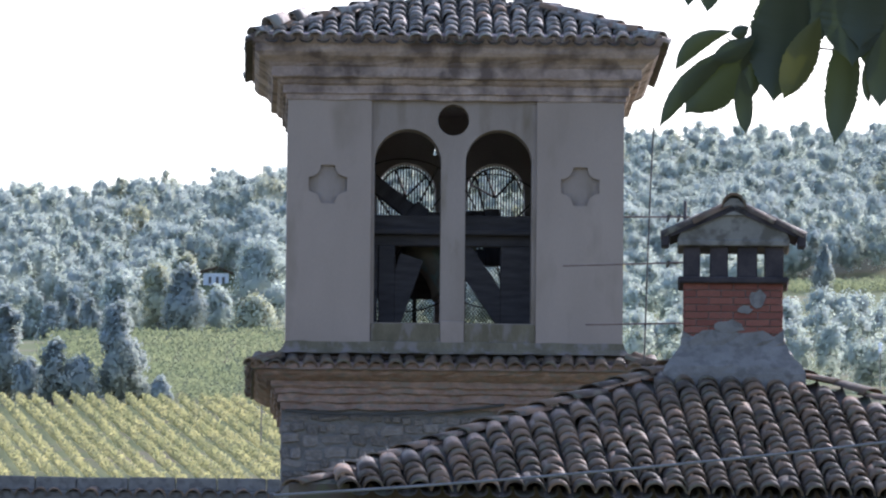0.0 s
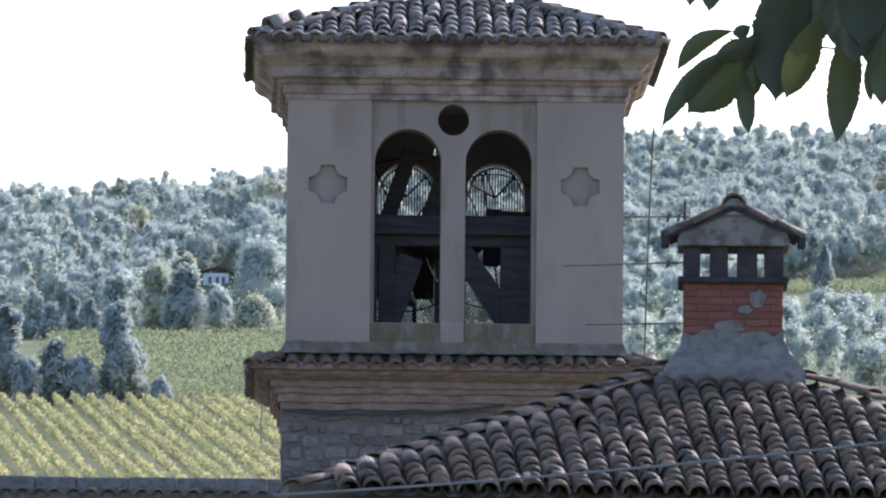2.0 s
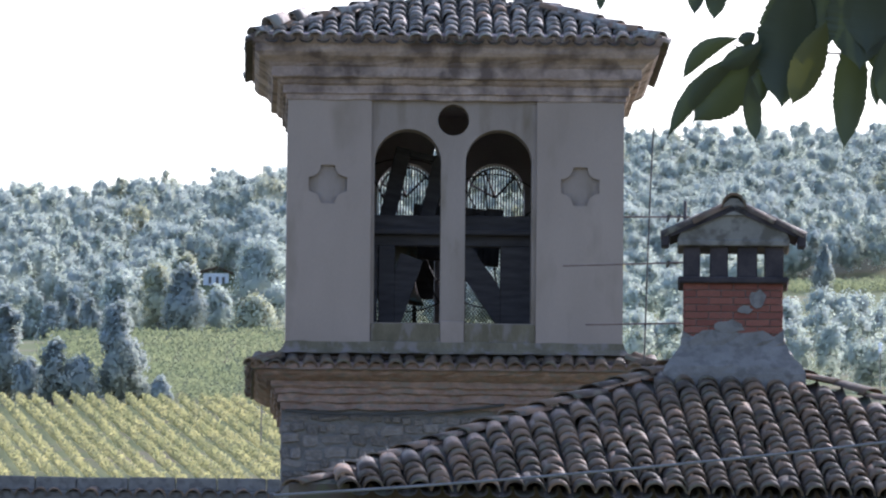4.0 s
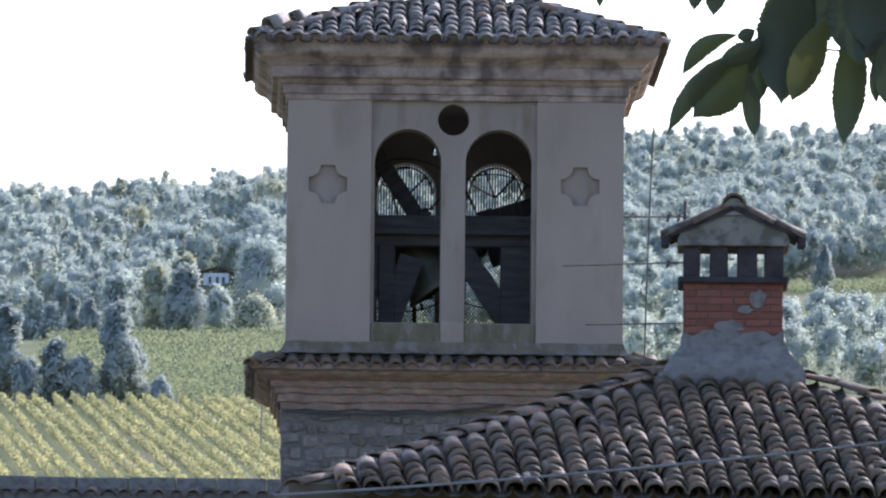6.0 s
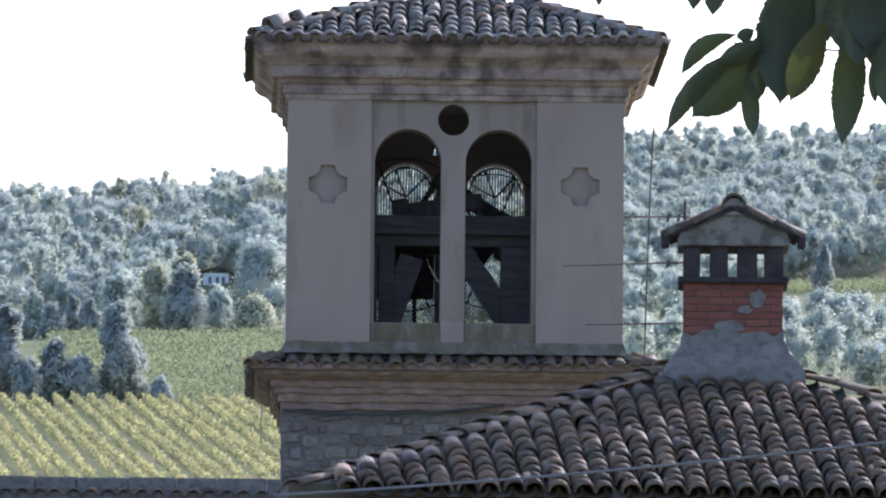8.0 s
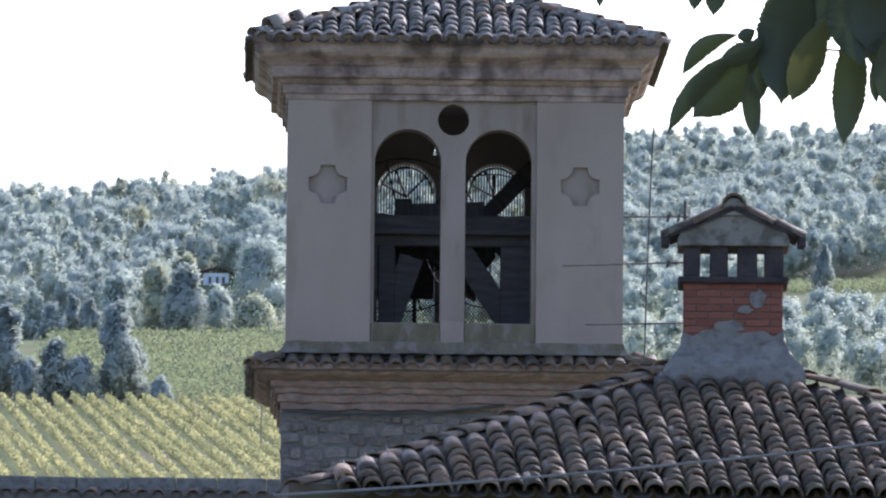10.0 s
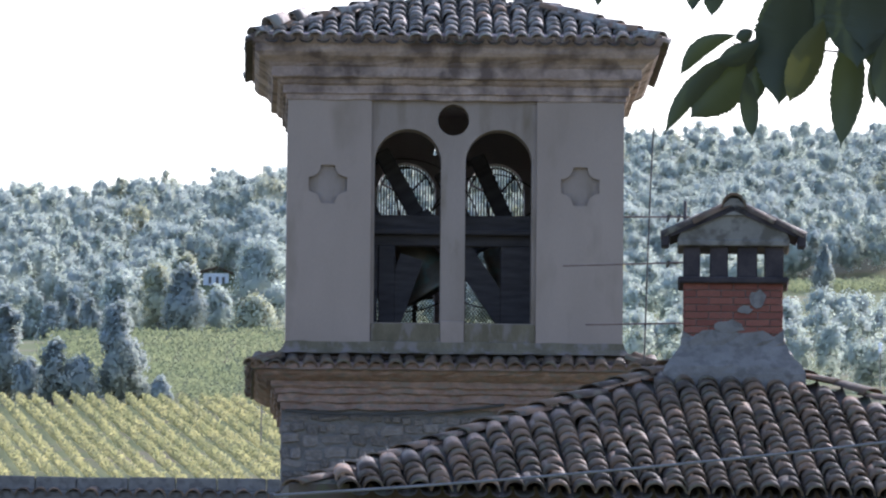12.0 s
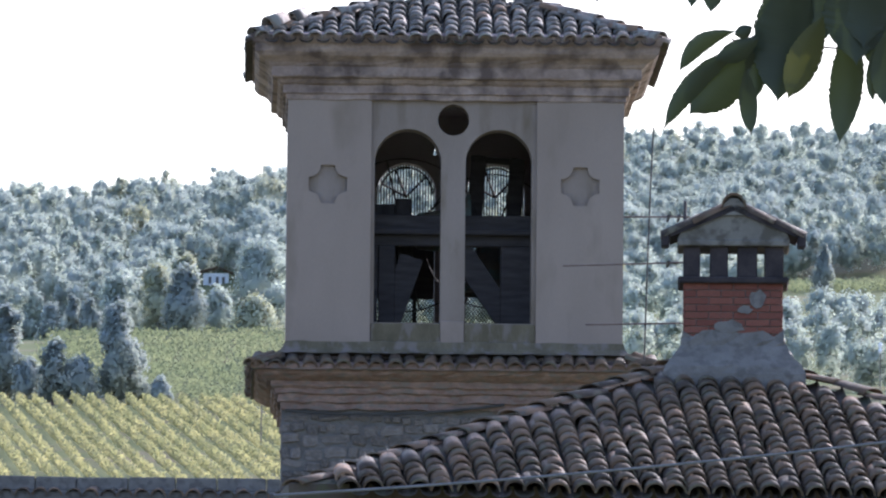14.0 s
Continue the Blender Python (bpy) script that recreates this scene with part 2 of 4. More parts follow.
def tile_mesh(name, material, length=0.44, r0=0.092, r1=0.074, thick=0.014, seg=7):
    """A barrel tile, open below, wide at its lower end; x across, y up the slope."""
    bm = bmesh.new()
    rings = []
    for y, r in ((0, r0), (length, r1)):
        for rr in (r, r - thick):
            rings.append([bm.verts.new((-rr * math.cos(math.pi * i / seg), y, rr * math.sin(math.pi * i / seg) * 0.92)) for i in range(seg + 1)])
    o0, i0, o1, i1 = rings
    for i in range(seg):
        bm.faces.new((o0[i], o0[i + 1], o1[i + 1], o1[i]))
        bm.faces.new((i0[i + 1], i0[i], i1[i], i1[i + 1]))
        bm.faces.new((o0[i + 1], o0[i], i0[i], i0[i + 1]))
        bm.faces.new((o1[i], o1[i + 1], i1[i + 1], i1[i]))
    bmesh.ops.recalc_face_normals(bm, faces=bm.faces)
    me = mesh_of(name, bm, material)
    for p in me.polygons:
        p.use_smooth = len(p.vertices) == 4 and abs(p.normal.y) < 0.7
    return me


TILES = [tile_mesh("tile_a", M_TILE), tile_mesh("tile_b", M_TILE, 0.42, 0.095, 0.078, 0.016), tile_mesh("tile_c", M_TILE, 0.45, 0.088, 0.07, 0.014)]
TILE_WARM = tile_mesh("tile_warm", M_TILE_WARM)
GREY_TILES = [tile_mesh("tile_d", M_TILE_GREY), tile_mesh("tile_e", M_TILE_GREY, 0.42, 0.095, 0.078, 0.016)]


def lay_tiles(parent, face, half, pitch_deg, u0, u1, step, reach, seed, lift=0.035, warm=0.03, ragged=0.02, kinds=TILES, trim=0.0, lap=0.25):
    """Covers a hipped roof face with barrel tiles in columns over channel tiles.
    face: pose with x along the eave, y up the slope and z off the roof; half: half the eave's length."""
    rng = random.Random(seed)
    cosp = math.cos(radians(pitch_deg))
    chan = bmesh.new()
    count = 0
    n = int((u1 - u0) / step)
    for c in range(n + 1):
        u = u0 + c * step
        run = min((half - abs(u)) / cosp, reach) - trim
        if run < 0.12:
            continue
        lean = rng.uniform(-0.02, 0.02)
        k = 0
        y = -0.06 + rng.uniform(-ragged, ragged)
        while y < run - 0.1:
            tilt = rng.gauss(0, 1.6)
            m = face @ Matrix.Translation((u + lean * 0.5 + rng.gauss(0, 0.008), y, lift + 0.015)) @ pose(0, 0, 0, -3.2 + rng.gauss(0, 1.2), rng.gauss(0, 2.5), tilt)
            me = TILE_WARM if rng.random() < warm else rng.choice(kinds)
            ob = new("roof_tile", me)
            ob.parent = parent
            ob.matrix_local = m
            count += 1
            y += lap + rng.uniform(-0.04, 0.04)
            k += 1
        uu = u + step / 2
        run2 = min((half - abs(uu)) / cosp, reach)
        if run2 > 0.1:
            seg = 5
            rows = []
            for yy in (-0.09, run2):
                rows.append([chan.verts.new(face @ Vector((uu - 0.085 * math.cos(math.pi * i / seg), yy, 0.055 - 0.05 * math.sin(math.pi * i / seg)))) for i in range(seg + 1)])
            for i in range(seg):
                chan.faces.new((rows[0][i], rows[0][i + 1], rows[1][i + 1], rows[1][i]))
    part("channel_tiles", chan, M_CHANNEL, parent, "dark channel tiles")["kind"] = "stuff"
    return count


def hip_tiles(parent, a, b, seed, name="hip_tile", size=1.15, warm=0.2, kinds=TILES, flat=1.0):
    """Ridge tiles laid end over end from a up to b."""
    rng = random.Random(seed)
    a, b = Vector(a), Vector(b)
    d = (b - a)
    n = max(1, int(d.length / 0.34))
    q = d.to_track_quat("Y", "Z").to_matrix().to_4x4()
    for i in range(n):
        m = Matrix.Translation(a + d * (i / n)) @ q @ pose(rng.gauss(0, 0.01), 0, 0.0, -4.0 + rng.gauss(0, 2), rng.gauss(0, 5), rng.gauss(0, 3))
        ob = new(name, TILE_WARM if rng.random() < warm else rng.choice(kinds))
        ob.parent = parent
        ob.matrix_local = m @ Matrix.Diagonal((size, 1, size * flat, 1))


def leaf_cloud(points, size, seed, out=None):
    """Many small leaf clumps at the given points: four-sided and turned about at random or, with out given, three-sided and mostly facing outwards."""
    rng = np.random.default_rng(seed)
    p = np.asarray(points, float)
    n = len(p)
    face = rng.normal(size=(n, 3))
    if out is not None:
        face = face * 0.45 + np.asarray(out)
    face /= np.linalg.norm(face, axis=1)[:, None]
    a = np.cross(face, rng.normal(size=(n, 3)))
    a /= np.linalg.norm(a, axis=1)[:, None]
    b = np.cross(face, a)
    s = size * rng.uniform(0.55, 1.35, (n, 1))
    a, b = a * s, b * s * rng.uniform(0.5, 0.9, (n, 1))
    if out is not None:
        v = np.stack([p - a - b * 0.7, p + a - b * 0.7, p + b * 1.2], 1).reshape(-1, 3)
        return v, np.arange(3 * n).reshape(-1, 3)
    v = np.stack([p - a, p - b * 0.8, p + a, p + b], 1).reshape(-1, 3)
    return v, np.arange(4 * n).reshape(-1, 4)


def cloud_mesh(name, points, size, seed, material):
    v, f = leaf_cloud(points, size, seed)
    me = bpy.data.meshes.new(name)
    me.from_pydata(v.tolist(), [], f.tolist())
    me.materials.append(material)
    return me


# ---- ground, fields and woods ----
PROFILE_Y = [-800, 150, 300, 860, 900, 1080, 1110, 1300, 1780, 1900, 2100, 2600, 4800]
PROFILE_Z = [0, 0, 2, 57, 62.0, 82.5, 85, 107.0, 149.5, 178.4, 174, 112, 60]


def ground_z(x, y):
    z = np.interp(y, PROFILE_Y, PROFILE_Z)
    side = np.clip((np.asarray(x) * 1900 / np.maximum(y, 400) + 20) / 80, -1.2, 1.6)
    far = np.clip((np.asarray(y) - 1250) / 650, 0, 1)
    roll = 1.6 * np.sin(np.asarray(x) * 0.05 + 0.7) * far
    return z + side * 7.0 * far + roll


def build_ground():
    xs = np.concatenate([np.linspace(-3000, -200, 15), np.linspace(-180, 180, 61), np.linspace(200, 3000, 15)])
    ys = np.concatenate([np.linspace(-800, 800, 17), np.linspace(850, 2150, 105), np.linspace(2250, 4800, 12)])
    gx, gy = np.meshgrid(xs, ys)
    gz = ground_z(gx, gy)
    v = np.stack([gx, gy, gz], 2).reshape(-1, 3)
    nx = len(xs)
    f = [(j * nx + i, j * nx + i + 1, (j + 1) * nx + i + 1, (j + 1) * nx + i) for j in range(len(ys) - 1) for i in range(nx - 1)]
    me = bpy.data.meshes.new("ground")
    me.from_pydata(v.tolist(), [], f)
    me.materials.append(M_GROUND)
    me.polygons.foreach_set("use_smooth", [True] * len(me.polygons))
    tagged(new("ground", me), "grassy hillside rising to a wooded ridge", "ground", kind="structure")


build_ground()


def vine_rows(name, x0, x1, y0, y1, spacing, slant, height, per_m, size, material, label, seed, width=0.45):
    """Rows of vines running up the slope, each a hedge of leaves."""
    rng = np.random.default_rng(seed)
    pts = []
    for c in np.arange(x0, x1, spacing):
        length = y1 - y0
        n = int(length * per_m)
        t = rng.uniform(0, 1, n)
        y = y0 + t * length
        x = c + slant * (y - y0) + 0.5 * np.sin(t * 5 + c) * 0.4
        clump = 0.75 + 0.35 * np.sin(y * 1.7 + c * 3) + rng.normal(0, 0.12, n)
        h = rng.beta(2.2, 1.4, n) * height * np.clip(clump, 0.35, 1.25)
        w = rng.normal(0, width, n) * (0.5 + 0.5 * h / height)
        pts.append(np.stack([x + w, y, ground_z(x, y) + 0.25 + h], 1))
    me = cloud_mesh(name, np.concatenate(pts), size, seed, material)
    tagged(new(name, me), label, "vineyard", kind="stuff")


vine_rows("vineyard", -46, 9, 895, 1085, 1.75, -0.075, 1.0, 42, 0.13, M_VINE, "sunlit yellow-green vineyard rows descending the slope", 3, 0.14)
vine_rows("upper_vineyard", -42, 12, 1112, 1300, 1.9, -0.01, 1.3, 22, 0.18, M_VINE_FAR, "pale green vineyard below the wooded hillside", 4, 0.6)
vine_rows("hill_vineyard", 40, 85, 1690, 1782, 2.2, 0.03, 1.3, 16, 0.22, M_VINE_FAR, "yellow-green vineyard strip high on the hillside", 6, 0.6)


def unit_lobe():
    bm = bmesh.new()
    bmesh.ops.create_icosphere(bm, subdivisions=1, radius=1)
    v = np.array([tuple(q.co) for q in bm.verts])
    f = np.array([[q.index for q in w.verts] for w in bm.faces])
    bm.free()
    return v, f


LOBE_V, LOBE_F = unit_lobe()


def crown_points(rng, x, y, z, h, w, n, shape="round"):
    """Leaves of a crown (place and way outwards) over several lobes, and the lobes' dense inner foliage."""
    lobes = int(rng.integers(18, 24))
    out, inner = [], []
    for k in range(lobes):
        a, r = rng.uniform(0, 2 * np.pi), rng.uniform(0.05, 0.38) * w
        top = rng.uniform(0.22, 0.80)
        r *= math.sqrt(max(0.05, 1 - ((top - 0.5) / 0.38) ** 2))
        if shape == "full":
            top = 0.1 + 0.78 * (k + rng.uniform(0, 1)) / lobes
            r *= 1.3 - 0.8 * top
        if shape == "cone":
            top = 0.08 + 0.88 * (k + rng.uniform(0, 1)) / lobes
            r *= 1.1 - top
        c = np.array([x + r * np.cos(a), y + r * np.sin(a), z + top * h])
        rad = rng.uniform(0.11, 0.21) * w * ((1.2 - top) if shape == "cone" else 1.2 - 0.5 * top if shape == "full" else 1)
        tall = rng.uniform(0.95, 1.3)
        d = rng.normal(size=(n // lobes, 3))
        d /= np.linalg.norm(d, axis=1)[:, None]
        swell = 1 + 0.16 * np.sin(d @ rng.normal(size=3) * 5 + k) + 0.10 * np.sin(d @ rng.normal(size=3) * 9)
        q = d * (swell * rng.uniform(0.45, 1.35, n // lobes))[:, None] * rad
        q[:, 2] *= tall
        # leaves are turned as much to the crown's outside as to the lobe's
        whole = c + q - np.array([x, y, z + 0.45 * h])
        whole /= np.linalg.norm(whole, axis=1)[:, None]
        out.append(np.concatenate([c + q, d * 0.25 + whole * 0.75], 1))
        core = LOBE_V * rad * 0.5 * rng.uniform(0.7, 1.25, (len(LOBE_V), 1))
        core[:, 2] *= tall
        inner.append(core + c)
    return np.concatenate(out), inner, np.array([x, y, z + 0.45 * h])


def crown_mesh(name, crowns, size, seed, material):
    """One mesh of leaves and inner lobes from the crowns given."""
    leaves = np.concatenate([c[0] for c in crowns])
    v, f = leaf_cloud(leaves[:, :3], size, seed, leaves[:, 3:])
    lobes = [q for c in crowns for q in c[1]]
    cv = np.concatenate(lobes)
    cf = np.concatenate([LOBE_F + i * len(LOBE_V) + len(v) for i in range(len(lobes))])
    me = bpy.data.meshes.new(name)
    me.from_pydata(np.concatenate([v, cv]).tolist(), [], f.tolist() + cf.tolist())
    me.materials.append(material)
    mid = np.concatenate([0.2 * (q - q.mean(0)) + 0.4 * (q - c[2]) for c in crowns for q in c[1]])
    nrm = np.concatenate([np.repeat(leaves[:, 3:], 3, axis=0), mid / np.linalg.norm(mid, axis=1)[:, None]]) + np.array((0, 0, 0.25))
    nrm /= np.linalg.norm(nrm, axis=1)[:, None]
    me.polygons.foreach_set("use_smooth", [True] * len(me.polygons))
    me.normals_split_custom_set_from_vertices(nrm.tolist())
    return me


def build_woods():
    rng = np.random.default_rng(11)
    pts, yel = [], []
    bands = [(1140, 7.5, 10.0, 0), (1165, 9.0, 12.5, 0), (1340, 6.0, 9.5, 0), (1368, 6.0, 10.0, 0), (1660, 5.0, 8.0, 0), (1700, 6.0, 9.5, 0), (1740, 6.0, 9.5, 0), (1779, 3.4, 4.8, 1)] + [(1785 + 10 * i, 8.6, 12.4, 1) for i in range(14)]
    for y, low, high, everywhere in bands:
        half = 62 * y / 1568 * 1.12
        x = -half + rng.uniform(0, 4)
        while x < half:
            px = x * 19954 / y
            hidden = -230 < px < -130 or 170 < px < 290
            free = everywhere or (px > 280 and y < 1300) or (y > 1300 and -330 < px < 440) or (1650 < y < 1750 and 280 < px < 575) or (1300 < y < 1350 and px >= 440)
            field = px > 570 and 1700 < y < 1780
            clearing = -470 < px < -345 and y < 1835
            if free and not hidden and not field and not clearing:
                h, w = rng.uniform(low, high), rng.uniform(4.2, 7.6)
                h *= 0.6 if px >= 440 and 1300 < y < 1350 else 1.0
                yy = y + rng.uniform(-4, 4)
                c = crown_points(rng, x, yy, float(ground_z(x, yy)), h, w, 2100)
                (yel if rng.random() < 0.06 else pts).append(c)
            x += rng.uniform(2.7, 4.7)
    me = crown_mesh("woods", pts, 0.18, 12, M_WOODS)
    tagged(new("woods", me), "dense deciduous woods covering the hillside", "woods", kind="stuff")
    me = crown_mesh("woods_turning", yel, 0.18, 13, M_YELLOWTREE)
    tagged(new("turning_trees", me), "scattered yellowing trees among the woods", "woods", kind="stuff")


build_woods()


def tree(name, x, y, h, w, material, label, seed, shape="round", n=900, size=0.4, sink=0.0):
    """A tree with a tapered trunk, limbs and a ragged crown."""
    rng = np.random.default_rng(seed)
    z = float(ground_z(x, y)) - sink
    t = thing(name, Matrix.Translation((x, y, z)), label, "tree")
    bm = bmesh.new()
    bar(bm, (0, 0, -0.3), (0, 0, h * 0.7), 0.03 * h, 8, 0.008 * h)
    for i in range(6):
        a = i * 1.05 + seed
        s = h * (0.25 + 0.06 * i)
        bar(bm, (0, 0, s), (0.3 * w * math.cos(a), 0.3 * w * math.sin(a), s + 0.15 * h), 0.012 * h, 5, 0.004 * h)
    part("trunk", bm, M_BARK, t)
    lobes = [crown_points(rng, 0, 0, h * (0.06 if k else 0), h, w, int(n * 0.85), shape) for k in range(2)]
    part("crown", crown_mesh("crown", lobes, size * 0.85, seed + 1, material), material, t)
    return t


def at(px, y):
    return px * y / 19954


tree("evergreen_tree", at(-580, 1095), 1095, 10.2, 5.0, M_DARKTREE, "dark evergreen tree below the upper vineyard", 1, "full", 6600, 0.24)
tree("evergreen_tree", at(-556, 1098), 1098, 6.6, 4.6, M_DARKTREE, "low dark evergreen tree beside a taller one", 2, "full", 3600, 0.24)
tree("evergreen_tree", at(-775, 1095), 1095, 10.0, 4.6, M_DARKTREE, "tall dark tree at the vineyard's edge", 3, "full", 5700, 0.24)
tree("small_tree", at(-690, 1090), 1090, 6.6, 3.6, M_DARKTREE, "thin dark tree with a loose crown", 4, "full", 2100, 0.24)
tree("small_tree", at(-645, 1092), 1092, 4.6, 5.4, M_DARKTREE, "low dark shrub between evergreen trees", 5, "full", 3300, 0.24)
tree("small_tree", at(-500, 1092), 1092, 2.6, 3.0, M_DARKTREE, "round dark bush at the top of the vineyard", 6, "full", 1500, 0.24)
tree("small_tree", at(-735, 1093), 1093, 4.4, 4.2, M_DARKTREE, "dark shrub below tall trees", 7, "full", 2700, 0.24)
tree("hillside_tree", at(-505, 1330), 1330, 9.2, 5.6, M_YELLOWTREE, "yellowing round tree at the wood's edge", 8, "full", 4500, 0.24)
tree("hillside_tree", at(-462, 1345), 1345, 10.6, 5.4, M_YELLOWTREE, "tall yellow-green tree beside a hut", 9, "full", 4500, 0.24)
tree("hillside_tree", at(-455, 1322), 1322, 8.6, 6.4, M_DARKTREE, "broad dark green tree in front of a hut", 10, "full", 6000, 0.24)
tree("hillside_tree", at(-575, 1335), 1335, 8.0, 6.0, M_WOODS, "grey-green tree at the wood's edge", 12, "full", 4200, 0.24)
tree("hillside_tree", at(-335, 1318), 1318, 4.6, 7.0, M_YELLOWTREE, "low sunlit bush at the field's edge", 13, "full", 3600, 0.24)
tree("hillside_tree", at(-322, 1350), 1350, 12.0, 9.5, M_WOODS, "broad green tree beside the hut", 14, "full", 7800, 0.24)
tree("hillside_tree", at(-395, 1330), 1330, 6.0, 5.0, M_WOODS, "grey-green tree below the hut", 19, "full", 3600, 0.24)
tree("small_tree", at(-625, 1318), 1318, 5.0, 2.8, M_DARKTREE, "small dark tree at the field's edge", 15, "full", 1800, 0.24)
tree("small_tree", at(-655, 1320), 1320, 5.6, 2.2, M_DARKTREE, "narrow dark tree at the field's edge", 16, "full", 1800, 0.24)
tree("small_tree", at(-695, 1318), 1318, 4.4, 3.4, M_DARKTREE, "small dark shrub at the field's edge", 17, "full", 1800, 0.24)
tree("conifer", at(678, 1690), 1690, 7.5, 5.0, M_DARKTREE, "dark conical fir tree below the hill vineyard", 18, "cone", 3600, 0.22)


def build_hut():
    x, y = at(-404, 1830), 1830
    t = thing("hut", Matrix.Translation((x, y, float(ground_z(x, y)) - 0.75)), "small white hut with a low roof on the hillside", "hut")
    part("wall", boxed((-1.95, 0, -0.6), (2.15, 3, 2.6)), M_WHITE, t)
    bm = bmesh.new()
    beam(bm, (-2.8, 1.4, 2.75), (0.3, 1.4, 3.6), 0.15, 4.2)
    beam(bm, (0.3, 1.4, 3.6), (2.9, 1.4, 2.65), 0.15, 4.2)
    part("roof", bm, M_TILE, t)
    for u in (-1.1, 0.1, 1.1):
        part("window", boxed((u, -0.05, 0.9), (u + 0.45, 0.05, 2.0)), M_CEMENT, t)


build_hut()


# ---- bell tower ----
TOWER = pose(0.144, 133.5, 0, 0, 0, 1.0)
HALF, DEEP = 2.0, 4.0
LEFT_X, RIGHT_X, OPEN_R = -0.568, 0.512, 0.395
SILL_Z, SPRING_Z, WALL_BASE, WALL_TOP = 12.635, 14.554, 12.15, 15.62
REAR_LEFT_X, REAR_RIGHT_X, REAR_R, REAR_SPRING = -0.535, 0.555, 0.355, 14.534


def build_grille(tower, cx, y, label):
    """An iron grille in a rear opening: upright bars in the arch, crossed wire below."""
    bm = bmesh.new()
    for i in range(21):
        x = cx - 0.34 + i * 0.034
        top = REAR_SPRING + math.sqrt(max(0, REAR_R ** 2 - (x - cx) ** 2))
        bar(bm, (x, y, REAR_SPRING - 0.35), (x, y, top), 0.008, 4)
    n = 18
    for i in range(n):
        a, b = math.pi * i / n, math.pi * (i + 1) / n
        for r in (0.315,):
            bar(bm, (cx + r * math.cos(a), y, REAR_SPRING + r * math.sin(a)), (cx + r * math.cos(b), y, REAR_SPRING + r * math.sin(b)), 0.014, 5)
    for a in (40, 115, 160):
        bar(bm, (cx, y - 0.03, REAR_SPRING - 0.05), (cx + 0.315 * math.cos(radians(a)), y - 0.03, REAR_SPRING + 0.315 * math.sin(radians(a))), 0.014, 5)
    z0, z1, h = SILL_Z, REAR_SPRING - 0.35, 0.36
    for s in (-1, 1):
        for i in range(-14, 36):
            z = z0 + i * 0.05
            lo, hi = (z, z + 0.9) if s > 0 else (z + 0.9, z)
            xa, xb, za, zb = cx - h, cx + h, lo, hi
            t0, t1 = 0.0, 1.0
            dz = zb - za
            for lim, sign in ((z0, 1), (z1, -1)):
                if (za - lim) * sign < 0 and (zb - lim) * sign < 0:
                    t0 = 2
                elif (za - lim) * sign < 0:
                    t0 = max(t0, (lim - za) / dz)
                elif (zb - lim) * sign < 0:
                    t1 = min(t1, (lim - za) / dz)
            if t1 - t0 > 0.03:
                bar(bm, (xa + (xb - xa) * t0, y, za + dz * t0), (xa + (xb - xa) * t1, y, za + dz * t1), 0.006, 3)
    part("window_grille", bm, M_IRON, tower, label)


